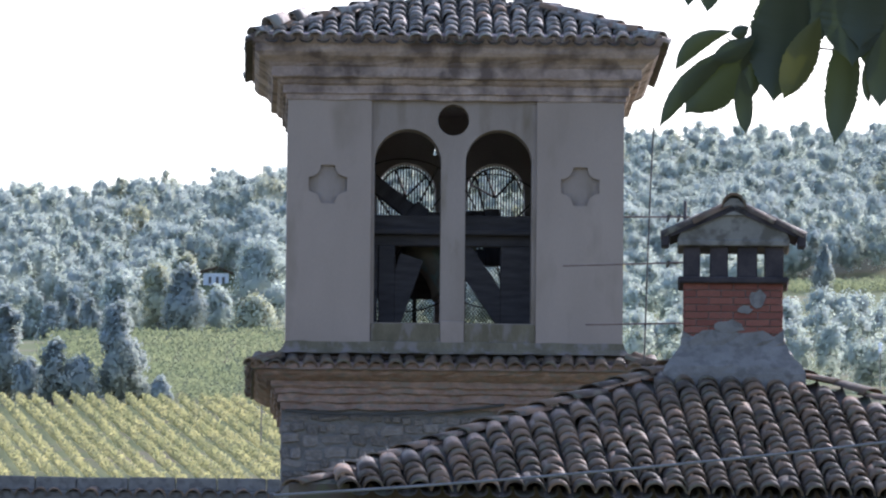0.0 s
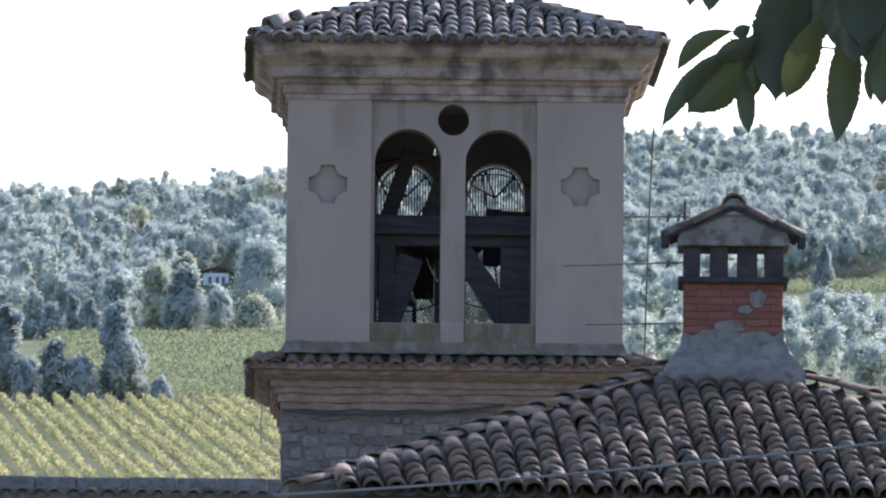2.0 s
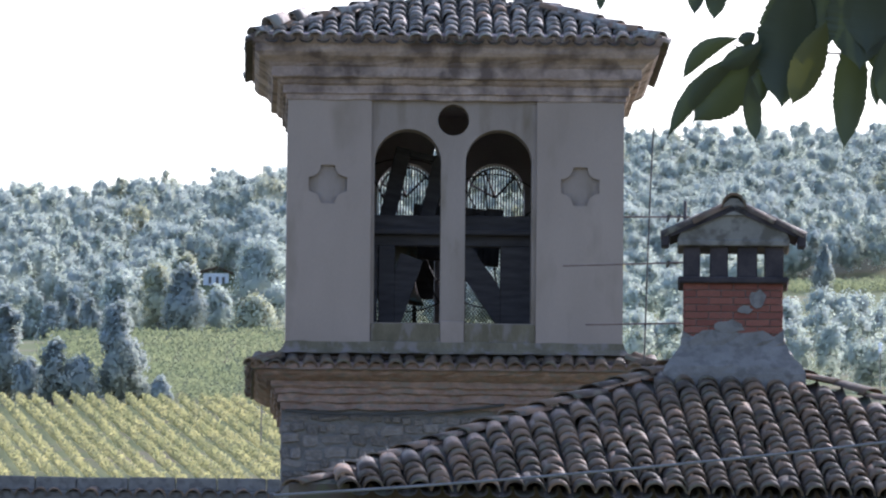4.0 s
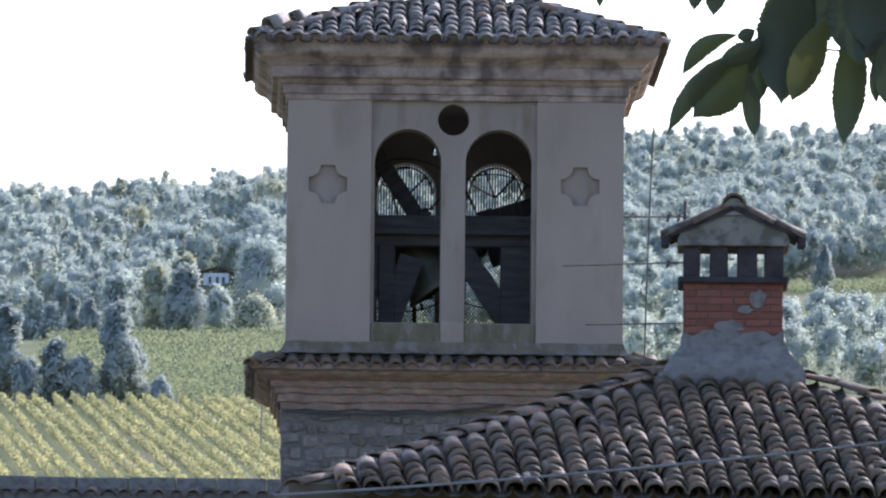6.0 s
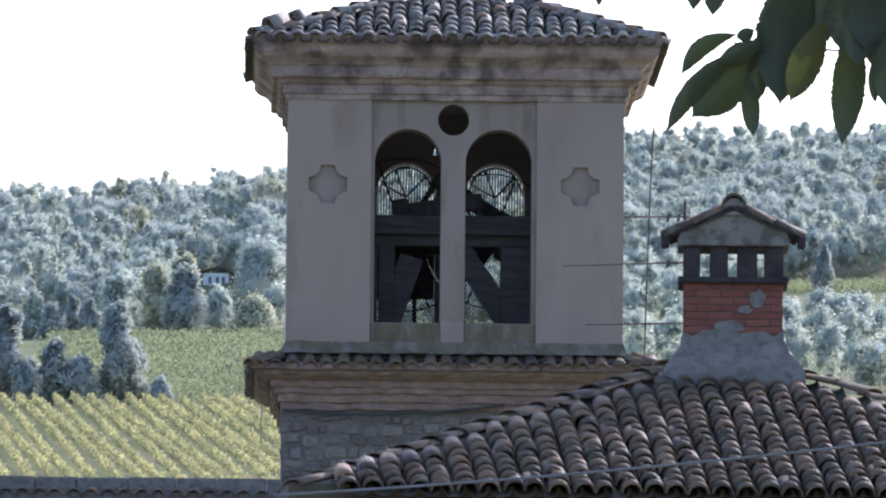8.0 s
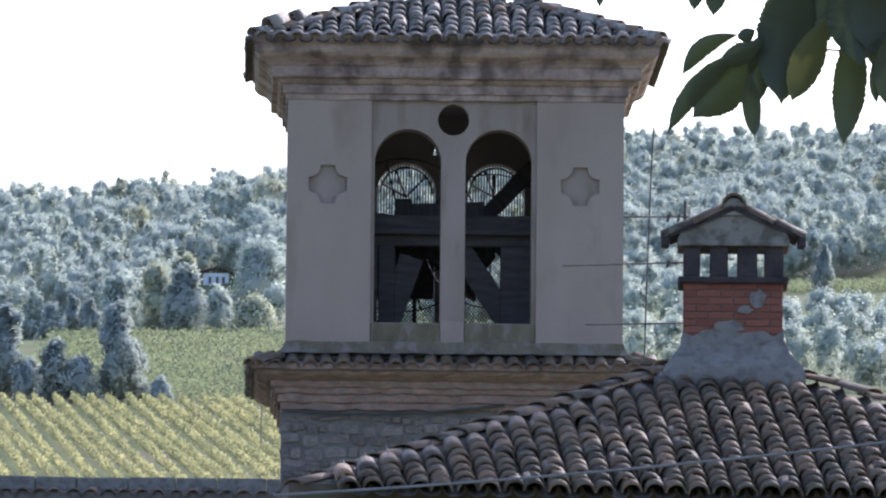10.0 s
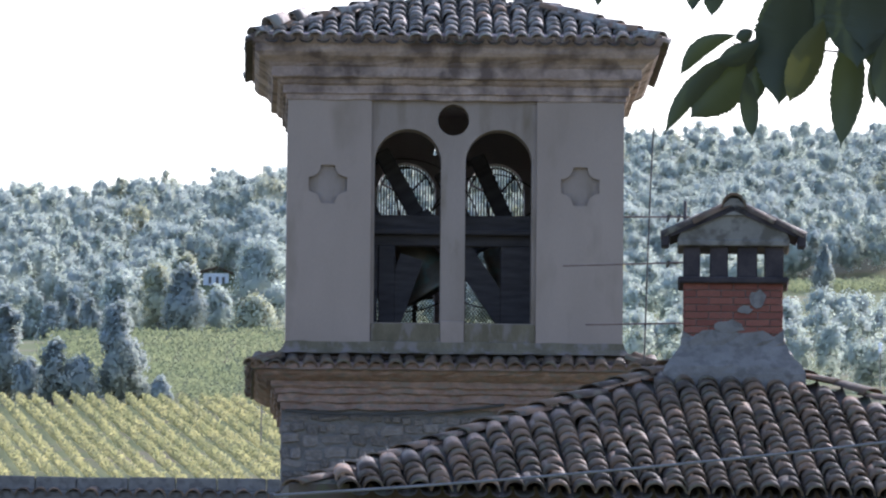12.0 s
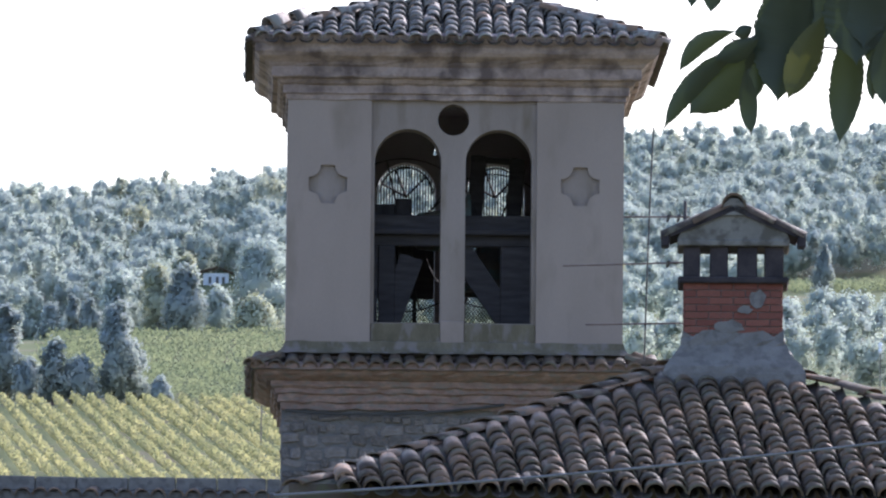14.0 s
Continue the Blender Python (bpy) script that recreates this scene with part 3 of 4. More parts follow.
def build_tower():
    t = thing("bell_tower", TOWER, "square plastered bell tower with twin arched openings", "bell tower")
    holes = [arch(LEFT_X, OPEN_R, SILL_Z, SPRING_Z), arch(RIGHT_X, OPEN_R, SILL_Z, SPRING_Z), disc(-0.03, 15.062, 0.187)]
    part("front_wall", plate([rect(-HALF + 0.01, HALF - 0.01, WALL_BASE, WALL_TOP)] + holes, 0.05, 0.42), M_PANEL, t, "stained plaster wall with twin arches and a round opening")
    rear = [arch(REAR_LEFT_X, REAR_R, SILL_Z, REAR_SPRING), arch(REAR_RIGHT_X, REAR_R, SILL_Z, REAR_SPRING),
            [(-0.215, 14.985), (-0.155, 14.985), (-0.17, 15.05), (-0.185, 15.10), (-0.20, 15.04)]]
    part("rear_wall", plate([rect(-HALF + 0.01, HALF - 0.01, WALL_BASE, WALL_TOP)] + rear, DEEP - 0.4, DEEP), M_INSIDE, t)
    for s in (-1, 1):
        a, b = sorted((s * HALF, s * (HALF - 0.4)))
        part("side_wall", boxed((a, 0.424, WALL_BASE), (b, DEEP - 0.404, WALL_TOP)), M_PLASTER, t)
    for a, b, q in ((-HALF, -1.005, -1.52), (0.965, HALF, 1.482)):
        part("pilaster", plate([rect(a, b, WALL_BASE, 15.30), quatrefoil(q, 14.275, 0.23)], 0.0, 0.046), M_PLASTER, t, "smooth grey plaster pilaster with a sunk quatrefoil")
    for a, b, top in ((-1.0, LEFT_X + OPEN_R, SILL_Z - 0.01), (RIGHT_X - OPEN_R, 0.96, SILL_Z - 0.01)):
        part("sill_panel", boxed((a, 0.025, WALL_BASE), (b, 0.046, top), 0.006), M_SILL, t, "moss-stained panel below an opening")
    part("mullion_base", boxed((LEFT_X + OPEN_R + 0.004, 0.015, WALL_BASE), (RIGHT_X - OPEN_R - 0.004, 0.046, SILL_Z + 0.02), 0.006), M_PLASTER, t)
    for cx in (REAR_LEFT_X, REAR_RIGHT_X):
        build_grille(t, cx, DEEP - 0.2, "iron grille with upright bars and crossed wire")
    part("floor", boxed((-HALF + 0.4, 0.42, WALL_BASE), (HALF - 0.4, DEEP - 0.4, WALL_BASE + 0.1)), M_WOOD, t)
    part("belfry_ceiling", boxed((-HALF + 0.41, 0.42, 15.45), (HALF - 0.41, DEEP - 0.4, 15.6)), M_INSIDE, t)
    # upper cornice
    up = [(-0.3, 15.285), (0.02, 15.288), (0.03, 15.35), (0.06, 15.36), (0.06, 15.455), (0.10, 15.475), (0.13, 15.525), (0.19, 15.535),
          (0.20, 15.555), (0.20, 15.66), (0.225, 15.685), (0.24, 15.71), (0.28, 15.74), (0.35, 15.775), (0.39, 15.82), (0.405, 15.86), (0.405, 15.93), (-0.3, 15.93)]
    part("cornice", ring(up, HALF, 0.0, DEEP, 0.008), M_CORNICE, t, "weathered moulded cornice with black streaks")
    # roof
    over, pitch = 0.425, 20.0
    e = HALF + over
    z0 = 15.935
    mid = DEEP / 2
    bm = bmesh.new()
    low = [bm.verts.new((sx * e, mid + sy * e, z0)) for sx, sy in ((-1, -1), (1, -1), (1, 1), (-1, 1))]
    tip = bm.verts.new((0, mid, z0 + e * math.tan(radians(pitch))))
    bm.faces.new(low[::-1])
    for i in range(4):
        bm.faces.new((low[i], low[(i + 1) % 4], tip))
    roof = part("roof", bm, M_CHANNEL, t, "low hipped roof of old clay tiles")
    for i, (rz, reach) in enumerate(((0, 2.2), (-90, 1.6), (90, 1.6))):
        face = Matrix.Translation((0, mid, 0)) @ pose(0, 0, 0, 0, 0, rz) @ pose(0, -e, z0, pitch)
        lay_tiles(roof, face, e, pitch, -e + 0.12, e - 0.1, 0.203, reach, 20 + i, warm=0.02, ragged=0.035, kinds=GREY_TILES)
        part("eave_mortar", box(bmesh.new(), (-e, 0.0, -0.01), (e, 0.12, 0.085), face), M_CORNICE, roof, "mortar bedding under the eave tiles")
    apex = Vector((0, mid, z0 + e * math.tan(radians(pitch)) + 0.1))
    for i, (sx, sy) in enumerate(((-1, -1), (1, -1), (-1, 1), (1, 1))):
        a = Vector((sx * e, mid + sy * e, z0 + 0.07))
        hip_tiles(roof, a, apex, 30 + i, warm=0.05, kinds=GREY_TILES)
    # two hip tiles standing up near the corner
    for k, f in enumerate((0.075, 0.195)):
        a = Vector((-e, mid - e, z0 + 0.07))
        q = (apex - a).to_track_quat("Y", "Z").to_matrix().to_4x4()
        ob = new("raised_hip_tile", GREY_TILES[k])
        ob.parent = roof
        ob.matrix_local = Matrix.Translation(a + (apex - a) * f) @ q @ pose(0, 0, 0.03, 8, 0, 12 * k) @ Matrix.Diagonal((1.2 - 0.25 * k, 0.7, 1.75 - 0.25 * k, 1))
    # skirt and lower cornice
    low_c = [(-0.05, 11.58), (0.05, 11.585), (0.05, 11.66), (0.085, 11.675), (0.085, 11.76), (0.125, 11.775), (0.125, 11.83), (0.165, 11.85), (0.165, 11.915),
             (0.22, 11.93), (0.28, 11.96), (0.33, 11.99), (0.36, 12.02), (0.36, 12.05), (-0.05, 12.2)]
    part("lower_cornice", ring(low_c, HALF + 0.005, -0.005, DEEP + 0.005, 0.015), M_BRICKY, t, "eroded brick cornice in stepped courses")
    skirt = part("skirt_roof", ring([(0.003, 12.12), (0.41, 12.030), (0.41, 12.045), (0.003, 12.18)], HALF, 0, DEEP, 0.004), M_CHANNEL, t, "narrow tiled skirt roof round the tower")
    part("eave_bedding", ring([(0.30, 12.03), (0.415, 12.04), (0.41, 12.115), (0.30, 12.12)], HALF, 0, DEEP, 0.008), M_BRICKY, t, "crumbling mortar bedding under the skirt tiles")
    for i, rz in enumerate((0, -90, 90)):
        rng = random.Random(60 + i)
        for c in range(24):
            u = -2.33 + c * 0.203
            if abs(u) > 2.4:
                continue
            m = Matrix.Translation((0, mid, 0)) @ pose(0, 0, 0, 0, 0, rz) @ pose(u + rng.gauss(0, 0.008), -HALF - 0.45 + rng.uniform(-0.02, 0.02), 12.055, 19 + rng.gauss(0, 1.5), rng.gauss(0, 3), rng.gauss(0, 2))
            ob = new("roof_tile", rng.choice(TILES))
            ob.parent = skirt
            ob.matrix_local = m
    for sx, sy in ((-1, -1), (1, -1)):
        hip_tiles(skirt, (sx * 2.43, mid + sy * 2.43, 12.07), (sx * 2.02, mid + sy * 2.02, 12.31), 70 + sx, warm=0)
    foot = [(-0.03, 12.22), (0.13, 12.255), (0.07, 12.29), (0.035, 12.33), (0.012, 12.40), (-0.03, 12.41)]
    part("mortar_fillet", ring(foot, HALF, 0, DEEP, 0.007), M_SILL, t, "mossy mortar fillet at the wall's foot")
    # rubble shaft
    shaft = part("shaft", boxed((-2.04, 0.0, 0.0), (2.04, DEEP, 11.6)), M_RUBBLE, t, "shaft of rough rubble masonry")
    return t, shaft


tower, shaft = build_tower()


def build_rubble():
    """Uneven stones standing proud of the shaft's front and left face, joined in courses."""
    rng = random.Random(8)
    z = 10.2
    meshes = []
    for k in range(6):
        bm = bmesh.new()
        bmesh.ops.create_cube(bm, size=1)
        bmesh.ops.bevel(bm, geom=list(bm.edges), offset=0.16, segments=1, affect="EDGES")
        for v in bm.verts:
            v.co += Vector((rng.uniform(-0.06, 0.06), rng.uniform(-0.05, 0.05), rng.uniform(-0.08, 0.08)))
        meshes.append(mesh_of("stone", bm, M_RUBBLE_STONE))
    while z < 11.5:
        h = rng.uniform(0.06, 0.17)
        x = -2.06
        while x < 1.2:
            w = rng.uniform(0.09, 0.36)
            ob = new("stone", meshes[rng.randrange(6)])
            ob.parent = shaft
            ob.matrix_local = Matrix.Translation((x + w / 2, 0.0, z + h / 2 + rng.uniform(-0.03, 0.03))) @ pose(0, 0, 0, 0, rng.gauss(0, 5), 0) @ Matrix.Diagonal((w * rng.uniform(0.7, 0.98), rng.uniform(0.02, 0.08), h * rng.uniform(0.6, 1.0), 1))
            x += w
        z += h


M_RUBBLE_STONE = surface("rubble_block", (0.094, 0.082, 0.074), (0.198, 0.172, 0.156), (0.165, 0.115, 0.089), 3.0, 25, 0.95, 0.7, 0.03, each=0.9, patch=(0.58, 0.72))
build_rubble()


# ---- bell frame and bells ----
def build_frame():
    f = thing("belfry_timberwork", TOWER, "dark timber trestle carrying the bells behind the arches", "timberwork")
    y0, y1 = 1.0, 2.9
    for y in (y0, y1):
        part("cross_beam", boxed((-1.6, y - 0.09, 13.63 if y == y0 else 13.8), (1.6, y + 0.09, 14.0 if y == y0 else 13.98), 0.01), M_WOOD, f)
        part("sill_beam", boxed((-1.6, y - 0.1, 12.35), (1.6, y + 0.1, 12.62), 0.01), M_WOOD, f)
    for x, w in ((-0.98, 0.14), (-0.80, 0.20), (-0.02, 0.18), (0.76, 0.40)):
        part("post", boxed((x - w / 2, y0 - 0.09, 12.62), (x + w / 2, y0 + 0.09, 13.63), 0.01), M_WOOD, f)
    bm = bmesh.new()
    beam(bm, (0.05, y0 + 0.01, 13.62), (0.74, y0 + 0.01, 12.62), 0.28, 0.12)
    part("brace", bm, M_WOOD, f)
    bm = bmesh.new()
    beam(bm, (-0.84, y0 + 0.01, 12.5), (-0.50, y0 + 0.01, 13.5), 0.28, 0.12)
    part("brace", bm, M_WOOD, f)
    # board added to keep the left opening dark, placed to fit the view
    part("filler_board", boxed((-0.95, y1 - 0.05, 13.16), (-0.20, y1 + 0.05, 13.8), 0.008), M_WOOD, f)
    part("rail", boxed((-1.5, 0.80, 13.76), (1.5, 0.90, 13.82), 0.008), M_WOOD, f)
    part("thin_post", boxed((-0.47, 2.2, 12.35), (-0.42, 2.25, 13.3)), M_WOOD, f)


build_frame()


def build_bell(x, y, z, size, label):
    """A bell that swings on an axle, with its headstock of upright planks above."""
    m = TOWER @ Matrix.Translation((x, y, z))
    t = thing("church_bell", m, label, "bell", "swinging bells")
    prof = [(0.0, -0.10), (0.15, -0.11), (0.20, -0.15), (0.215, -0.25), (0.235, -0.40), (0.27, -0.53), (0.33, -0.64), (0.40, -0.72), (0.405, -0.75), (0.37, -0.75), (0.30, -0.65), (0.24, -0.5), (0.19, -0.2), (0.0, -0.16)]
    bm = bmesh.new()
    n = 28
    rows = [[bm.verts.new((r * size * math.cos(2 * math.pi * i / n), r * size * math.sin(2 * math.pi * i / n), h * size)) for i in range(n)] for r, h in prof]
    for a, b in zip(rows, rows[1:]):
        for i in range(n):
            j = (i + 1) % n
            bm.faces.new((a[i], a[j], b[j], b[i]))
    bmesh.ops.remove_doubles(bm, verts=bm.verts, dist=1e-4)
    bmesh.ops.recalc_face_normals(bm, faces=bm.faces)
    part("bell_body", bm, M_BRONZE, t, "dull bronze bell", True)
    bm = bmesh.new()
    bar(bm, (0, 0, -0.2 * size), (0, 0, -0.66 * size), 0.022, 8)
    bmesh.ops.create_icosphere(bm, subdivisions=2, radius=0.06, matrix=Matrix.Translation((0, 0, -0.7 * size)))
    part("clapper", bm, M_IRON, t)
    bm = bmesh.new()
    bar(bm, (0, 1.0 - y, 0), (0, 2.9 - y, 0), 0.03, 10)
    part("axle", bm, M_IRON, t)
    part("headstock", boxed((-0.36 * size, -0.12, -0.10), (0.36 * size, 0.12, 0.10), 0.015), M_WOOD, t)
    for s in (-1, 1):
        part("upright_plank", boxed((s * 0.235 - 0.095, -0.09, 0.10), (s * 0.235 + 0.095, 0.09, 0.98), 0.012), M_WOOD, t)
    part("tie", boxed((-0.14, -0.05, 0.90), (0.14, 0.05, 0.97), 0.008), M_WOOD, t)
    n, r = 40, 0.86 * size
    bm = tube([(r * math.cos(2 * math.pi * i / n), 0.45, r * math.sin(2 * math.pi * i / n)) for i in range(n)], 0.009, 5, True)
    wheel = part("wheel", bm, M_IRON, t, "thin iron bell wheel")
    for i in range(6):
        bm = bmesh.new()
        a = i * math.pi / 3 + 0.2
        bar(bm, (0, 0.45, 0), (r * math.cos(a), 0.45, r * math.sin(a)), 0.012, 5)
        part("spoke", bm, M_IRON, wheel)
    return t


BELL_LEFT = (-0.59, 1.6, 13.86)
BELL_RIGHT = (0.49, 2.3, 13.86)
bell_left = build_bell(*BELL_LEFT, 1.08, "large bronze bell swinging on a timber headstock")
bell_right = build_bell(*BELL_RIGHT, 0.95, "bronze bell swinging on a timber headstock")


# ---- house with the hipped roof ----
HOUSE = pose(2.37, 97.0, 0, 0, 0, 4.3)
ROOF_Z, ROOF_HALF, PITCH = 9.30, 4.2, 19.2


def build_house():
    t = thing("house", HOUSE, "house with a low hipped roof of weathered clay tiles", "house")
    e, drop = ROOF_HALF, ROOF_HALF * math.tan(radians(PITCH))
    part("wall", boxed((-e + 0.35, -e + 0.35, 0), (e - 0.35, e - 0.35, ROOF_Z - drop - 0.1)), M_RUBBLE, t, "rough masonry walls")
    bm = bmesh.new()
    s2 = e - 0.27
    drop2 = s2 * math.tan(radians(PITCH))
    low = [bm.verts.new((sx * s2, sy * s2, ROOF_Z - drop2)) for sx, sy in ((-1, -1), (1, -1), (1, 1), (-1, 1))]
    und = [bm.verts.new((sx * s2, sy * s2, ROOF_Z - drop2 - 0.16)) for sx, sy in ((-1, -1), (1, -1), (1, 1), (-1, 1))]
    tip = bm.verts.new((0, 0, ROOF_Z))
    bm.faces.new(und[::-1])
    for i in range(4):
        j = (i + 1) % 4
        bm.faces.new((low[i], low[j], tip))
        bm.faces.new((und[i], und[j], low[j], low[i]))
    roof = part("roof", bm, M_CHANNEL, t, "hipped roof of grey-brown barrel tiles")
    face = pose(0, -e, ROOF_Z - drop, PITCH)
    lay_tiles(roof, face, e, PITCH, -e + 0.35, 2.6, 0.194, 9, 41, warm=0.05, ragged=0.03, trim=0.50, lap=0.215)
    apex = Vector((0, 0, ROOF_Z + 0.11))
    for i, (sx, sy) in enumerate(((-1, -1), (1, -1), (1, 1), (-1, 1))):
        hip_tiles(roof, (sx * (e - 0.3), sy * (e - 0.3), ROOF_Z - drop + 0.08), apex, 80 + i, size=1.5, warm=0.3, flat=0.42)
    return t


house = build_house()


def build_chimney():
    c = thing("chimney", pose(2.497, 96.62, 0, 0, 0, -1.0), "red brick chimney with cement flashing and a gabled tiled hood", "chimney")
    w, d = 0.42, 0.36
    core = part("shaft", boxed((-w + 0.012, -d + 0.012, 9.0), (w - 0.012, d - 0.012, 9.92)), M_MORTAR, c, "mortar core of the brick shaft")
    bm = bmesh.new()
    box(bm, (-0.5, -0.5, -0.5), (0.5, 0.5, 0.5))
    bmesh.ops.bevel(bm, geom=list(bm.edges), offset=0.04, segments=1, affect="EDGES")
    bme = mesh_of("brick", bm, M_BRICK)
    rng = random.Random(4)
    for k in range(9):
        z = 9.36 + k * 0.0625
        if z > 9.90:
            break
        for face in range(4):
            half = w if face % 2 == 0 else d
            n = 4 if face % 2 == 0 else 3
            bl = 2 * half / n
            for i in range(-1, n):
                x0 = max(-half, -half + (i + (0.5 if k % 2 else 0.0)) * bl)
                x1 = min(half, -half + (i + 1 + (0.5 if k % 2 else 0.0)) * bl)
                if x1 - x0 < 0.03:
                    continue
                out = (d if face % 2 == 0 else w) - 0.016
                m = pose(0, 0, 0, 0, 0, face * 90) @ Matrix.Translation(((x0 + x1) / 2, -out, z + 0.03)) @ Matrix.Diagonal((x1 - x0 - 0.008, 0.04 + rng.uniform(-0.006, 0.008), 0.054, 1))
                ob = new("brick", bme)
                ob.parent = core
                ob.matrix_local = m
    # flared cement flashing
    bm = bmesh.new()
    levels = [(0.0, 9.47), (0.012, 9.43), (0.03, 9.38), (0.07, 9.32), (0.11, 9.26), (0.16, 9.20), (0.19, 9.12), (0.19, 8.75)]
    n = 40
    loops = []
    for o, z in levels:
        loop = []
        for i in range(n):
            s = i / n * 4
            side, f = int(s), s - int(s)
            pts = [(-w - o, -d - o), (w + o, -d - o), (w + o, d + o), (-w - o, d + o)]
            a, b = pts[side], pts[(side + 1) % 4]
            x, y = a[0] + (b[0] - a[0]) * f, a[1] + (b[1] - a[1]) * f
            lump = rng.uniform(-0.014, 0.014) * (1 if o > 0.01 else 0.3)
            rise = rng.uniform(-0.02, 0.05) if o < 0.005 else 0
            k = 1.03 if o < 0.02 else 1
            loop.append(bm.verts.new((x * k + lump, y * k + lump, z + lump + rise)))
        loops.append(loop)
    for a, b in zip(loops, loops[1:]):
        for i in range(n):
            j = (i + 1) % n
            bm.faces.new((b[i], b[j], a[j], a[i]))
    bmesh.ops.recalc_face_normals(bm, faces=bm.faces)
    part("flashing", bm, M_MORTAR, c, "flared lump of grey cement round the base")
    # cement patches on the brick front
    for px, pz, sx, sz, sd in ((0.21, 9.78, 0.075, 0.085, 1), (0.10, 9.69, 0.06, 0.04, 2), (-0.03, 9.54, 0.13, 0.06, 3)):
        r = random.Random(sd)
        outline = [(px + sx * math.cos(2 * math.pi * i / 14) * r.uniform(0.75, 1.2), pz + sz * math.sin(2 * math.pi * i / 14) * r.uniform(0.75, 1.2)) for i in range(14)]
        part("cement_patch", plate([outline], -d - 0.014, -d + 0.01), M_MORTAR, c)
    part("ledge", boxed((-w - 0.055, -d - 0.055, 9.915), (w + 0.055, d + 0.055, 9.972), 0.012), M_SOOT, c, "projecting dark ledge")
    for i, (a, b) in enumerate(((-0.43, -0.285), (-0.20, -0.045), (0.035, 0.205), (0.27, 0.43))):
        for y in (-d, d - 0.12):
            part("pier", boxed((a, y, 9.972), (b, y + 0.12, 10.235), 0.008), M_SOOT, c)
    # hood
    part("hood_slab", boxed((-w - 0.06, -d - 0.05, 10.235), (w + 0.06, d + 0.05, 10.29), 0.01), M_CEMENT, c)
    gable = [(-w - 0.06, 10.29), (w + 0.06, 10.29), (w + 0.03, 10.36), (0.06, 10.535), (-0.06, 10.535), (-w - 0.03, 10.36)]
    part("gable", plate([gable], -d - 0.03, d + 0.03), M_CEMENT, c, "grey rendered gable")
    for s in (-1, 1):
        for k in range(4):
            for j in range(2):
                y = -d - 0.06 + k * 0.2 + 0.08
                a = Vector((s * (0.60 - 0.26 * j), y, 10.315 + 0.115 * j - 0.01))
                up = Vector((-s * 0.9, 0, 0.40)).normalized()
                ax = Vector((0, s, 0))
                q = Matrix.Translation(a) @ Matrix((ax, up, ax.cross(up))).transposed().to_4x4()
                ob = new("hood_tile", TILES[(k + j) % 3])
                ob.parent = c
                ob.matrix_local = q @ pose(0, 0, 0, 3, 0, 0) @ Matrix.Diagonal((1.05, 0.85, 0.8, 1))
        bm = bmesh.new()
        beam(bm, (s * 0.55, 0.0, 10.335), (0.0, 0.0, 10.563), 0.05, 2 * d + 0.12)
        part("hood_slope", bm, M_SOOT, c, "dark slab under the hood's tiles")
        # broken ends hanging from the hood's eave
        for k in range(3):
            bm = boxed((s * 0.585 - 0.035, -d - 0.07 + k * 0.27, 10.225 + 0.02 * k), (s * 0.585 + 0.035, -d + 0.07 + k * 0.27, 10.345), 0.012)
            part("eave_end", bm, M_SOOT, c)
    part("ridge_mortar", plate([[(-0.12, 10.50), (0.12, 10.50), (0.08, 10.60), (0.035, 10.645), (-0.035, 10.645), (-0.08, 10.60)]], -d - 0.06, d + 0.06), M_CEMENT, c, "mortar packed under the ridge tiles")
    for k in range(2):
        ob = new("ridge_tile", TILES[k])
        ob.parent = c
        ob.matrix_local = pose(0, -d - 0.09 + k * 0.42, 10.565) @ pose(0, 0, 0, 2) @ Matrix.Diagonal((1.2, 1.05, 1.5, 1))


build_chimney()


# ---- wall coping beside the tower ----
def build_low_roof():
    t = thing("church_roof", pose(-2.6, 132.0, 0, 0, 0, 0.5), "low tiled roof with a grey stone coping beside the tower", "roof")
    rng = random.Random(9)
    part("wall", boxed((-6, 0.15, 0), (0.72, 2.5, 10.52)), M_RUBBLE, t)
    x = -3.2
    while x < 0.62:
        w = rng.uniform(0.48, 0.62)
        z = 10.66 + rng.uniform(-0.008, 0.008)
        part("coping_stone", boxed((x + 0.004, -0.02, z - 0.17), (min(x + w, 0.72) - 0.004, 0.4, z), 0.012), M_MORTAR, t)
        x += w
    part("bed", boxed((-6, -1.0, 10.2), (0.72, 0.15, 10.33)), M_CHANNEL, t)
    part("bedding", boxed((-6, -0.40, 10.34), (0.72, 0.1, 10.47), 0.01), M_MORTAR, t)
    for c in range(21):
        ob = new("roof_tile", TILE_WARM if rng.random() < 0.6 else rng.choice(TILES))
        ob.parent = t
        ob.matrix_local = pose(-3.3 + c * 0.2 + rng.gauss(0, 0.01), -0.45, 10.41, 8 + rng.gauss(0, 1.5), rng.gauss(0, 3), rng.gauss(0, 3))


build_low_roof()


# ---- aerials and cables ----
def curve_cable(name, pts, r, material, label):
    bm = tube(pts, r)
    me = mesh_of(name, bm, material)
    return tagged(new(name, me), label, "cable")


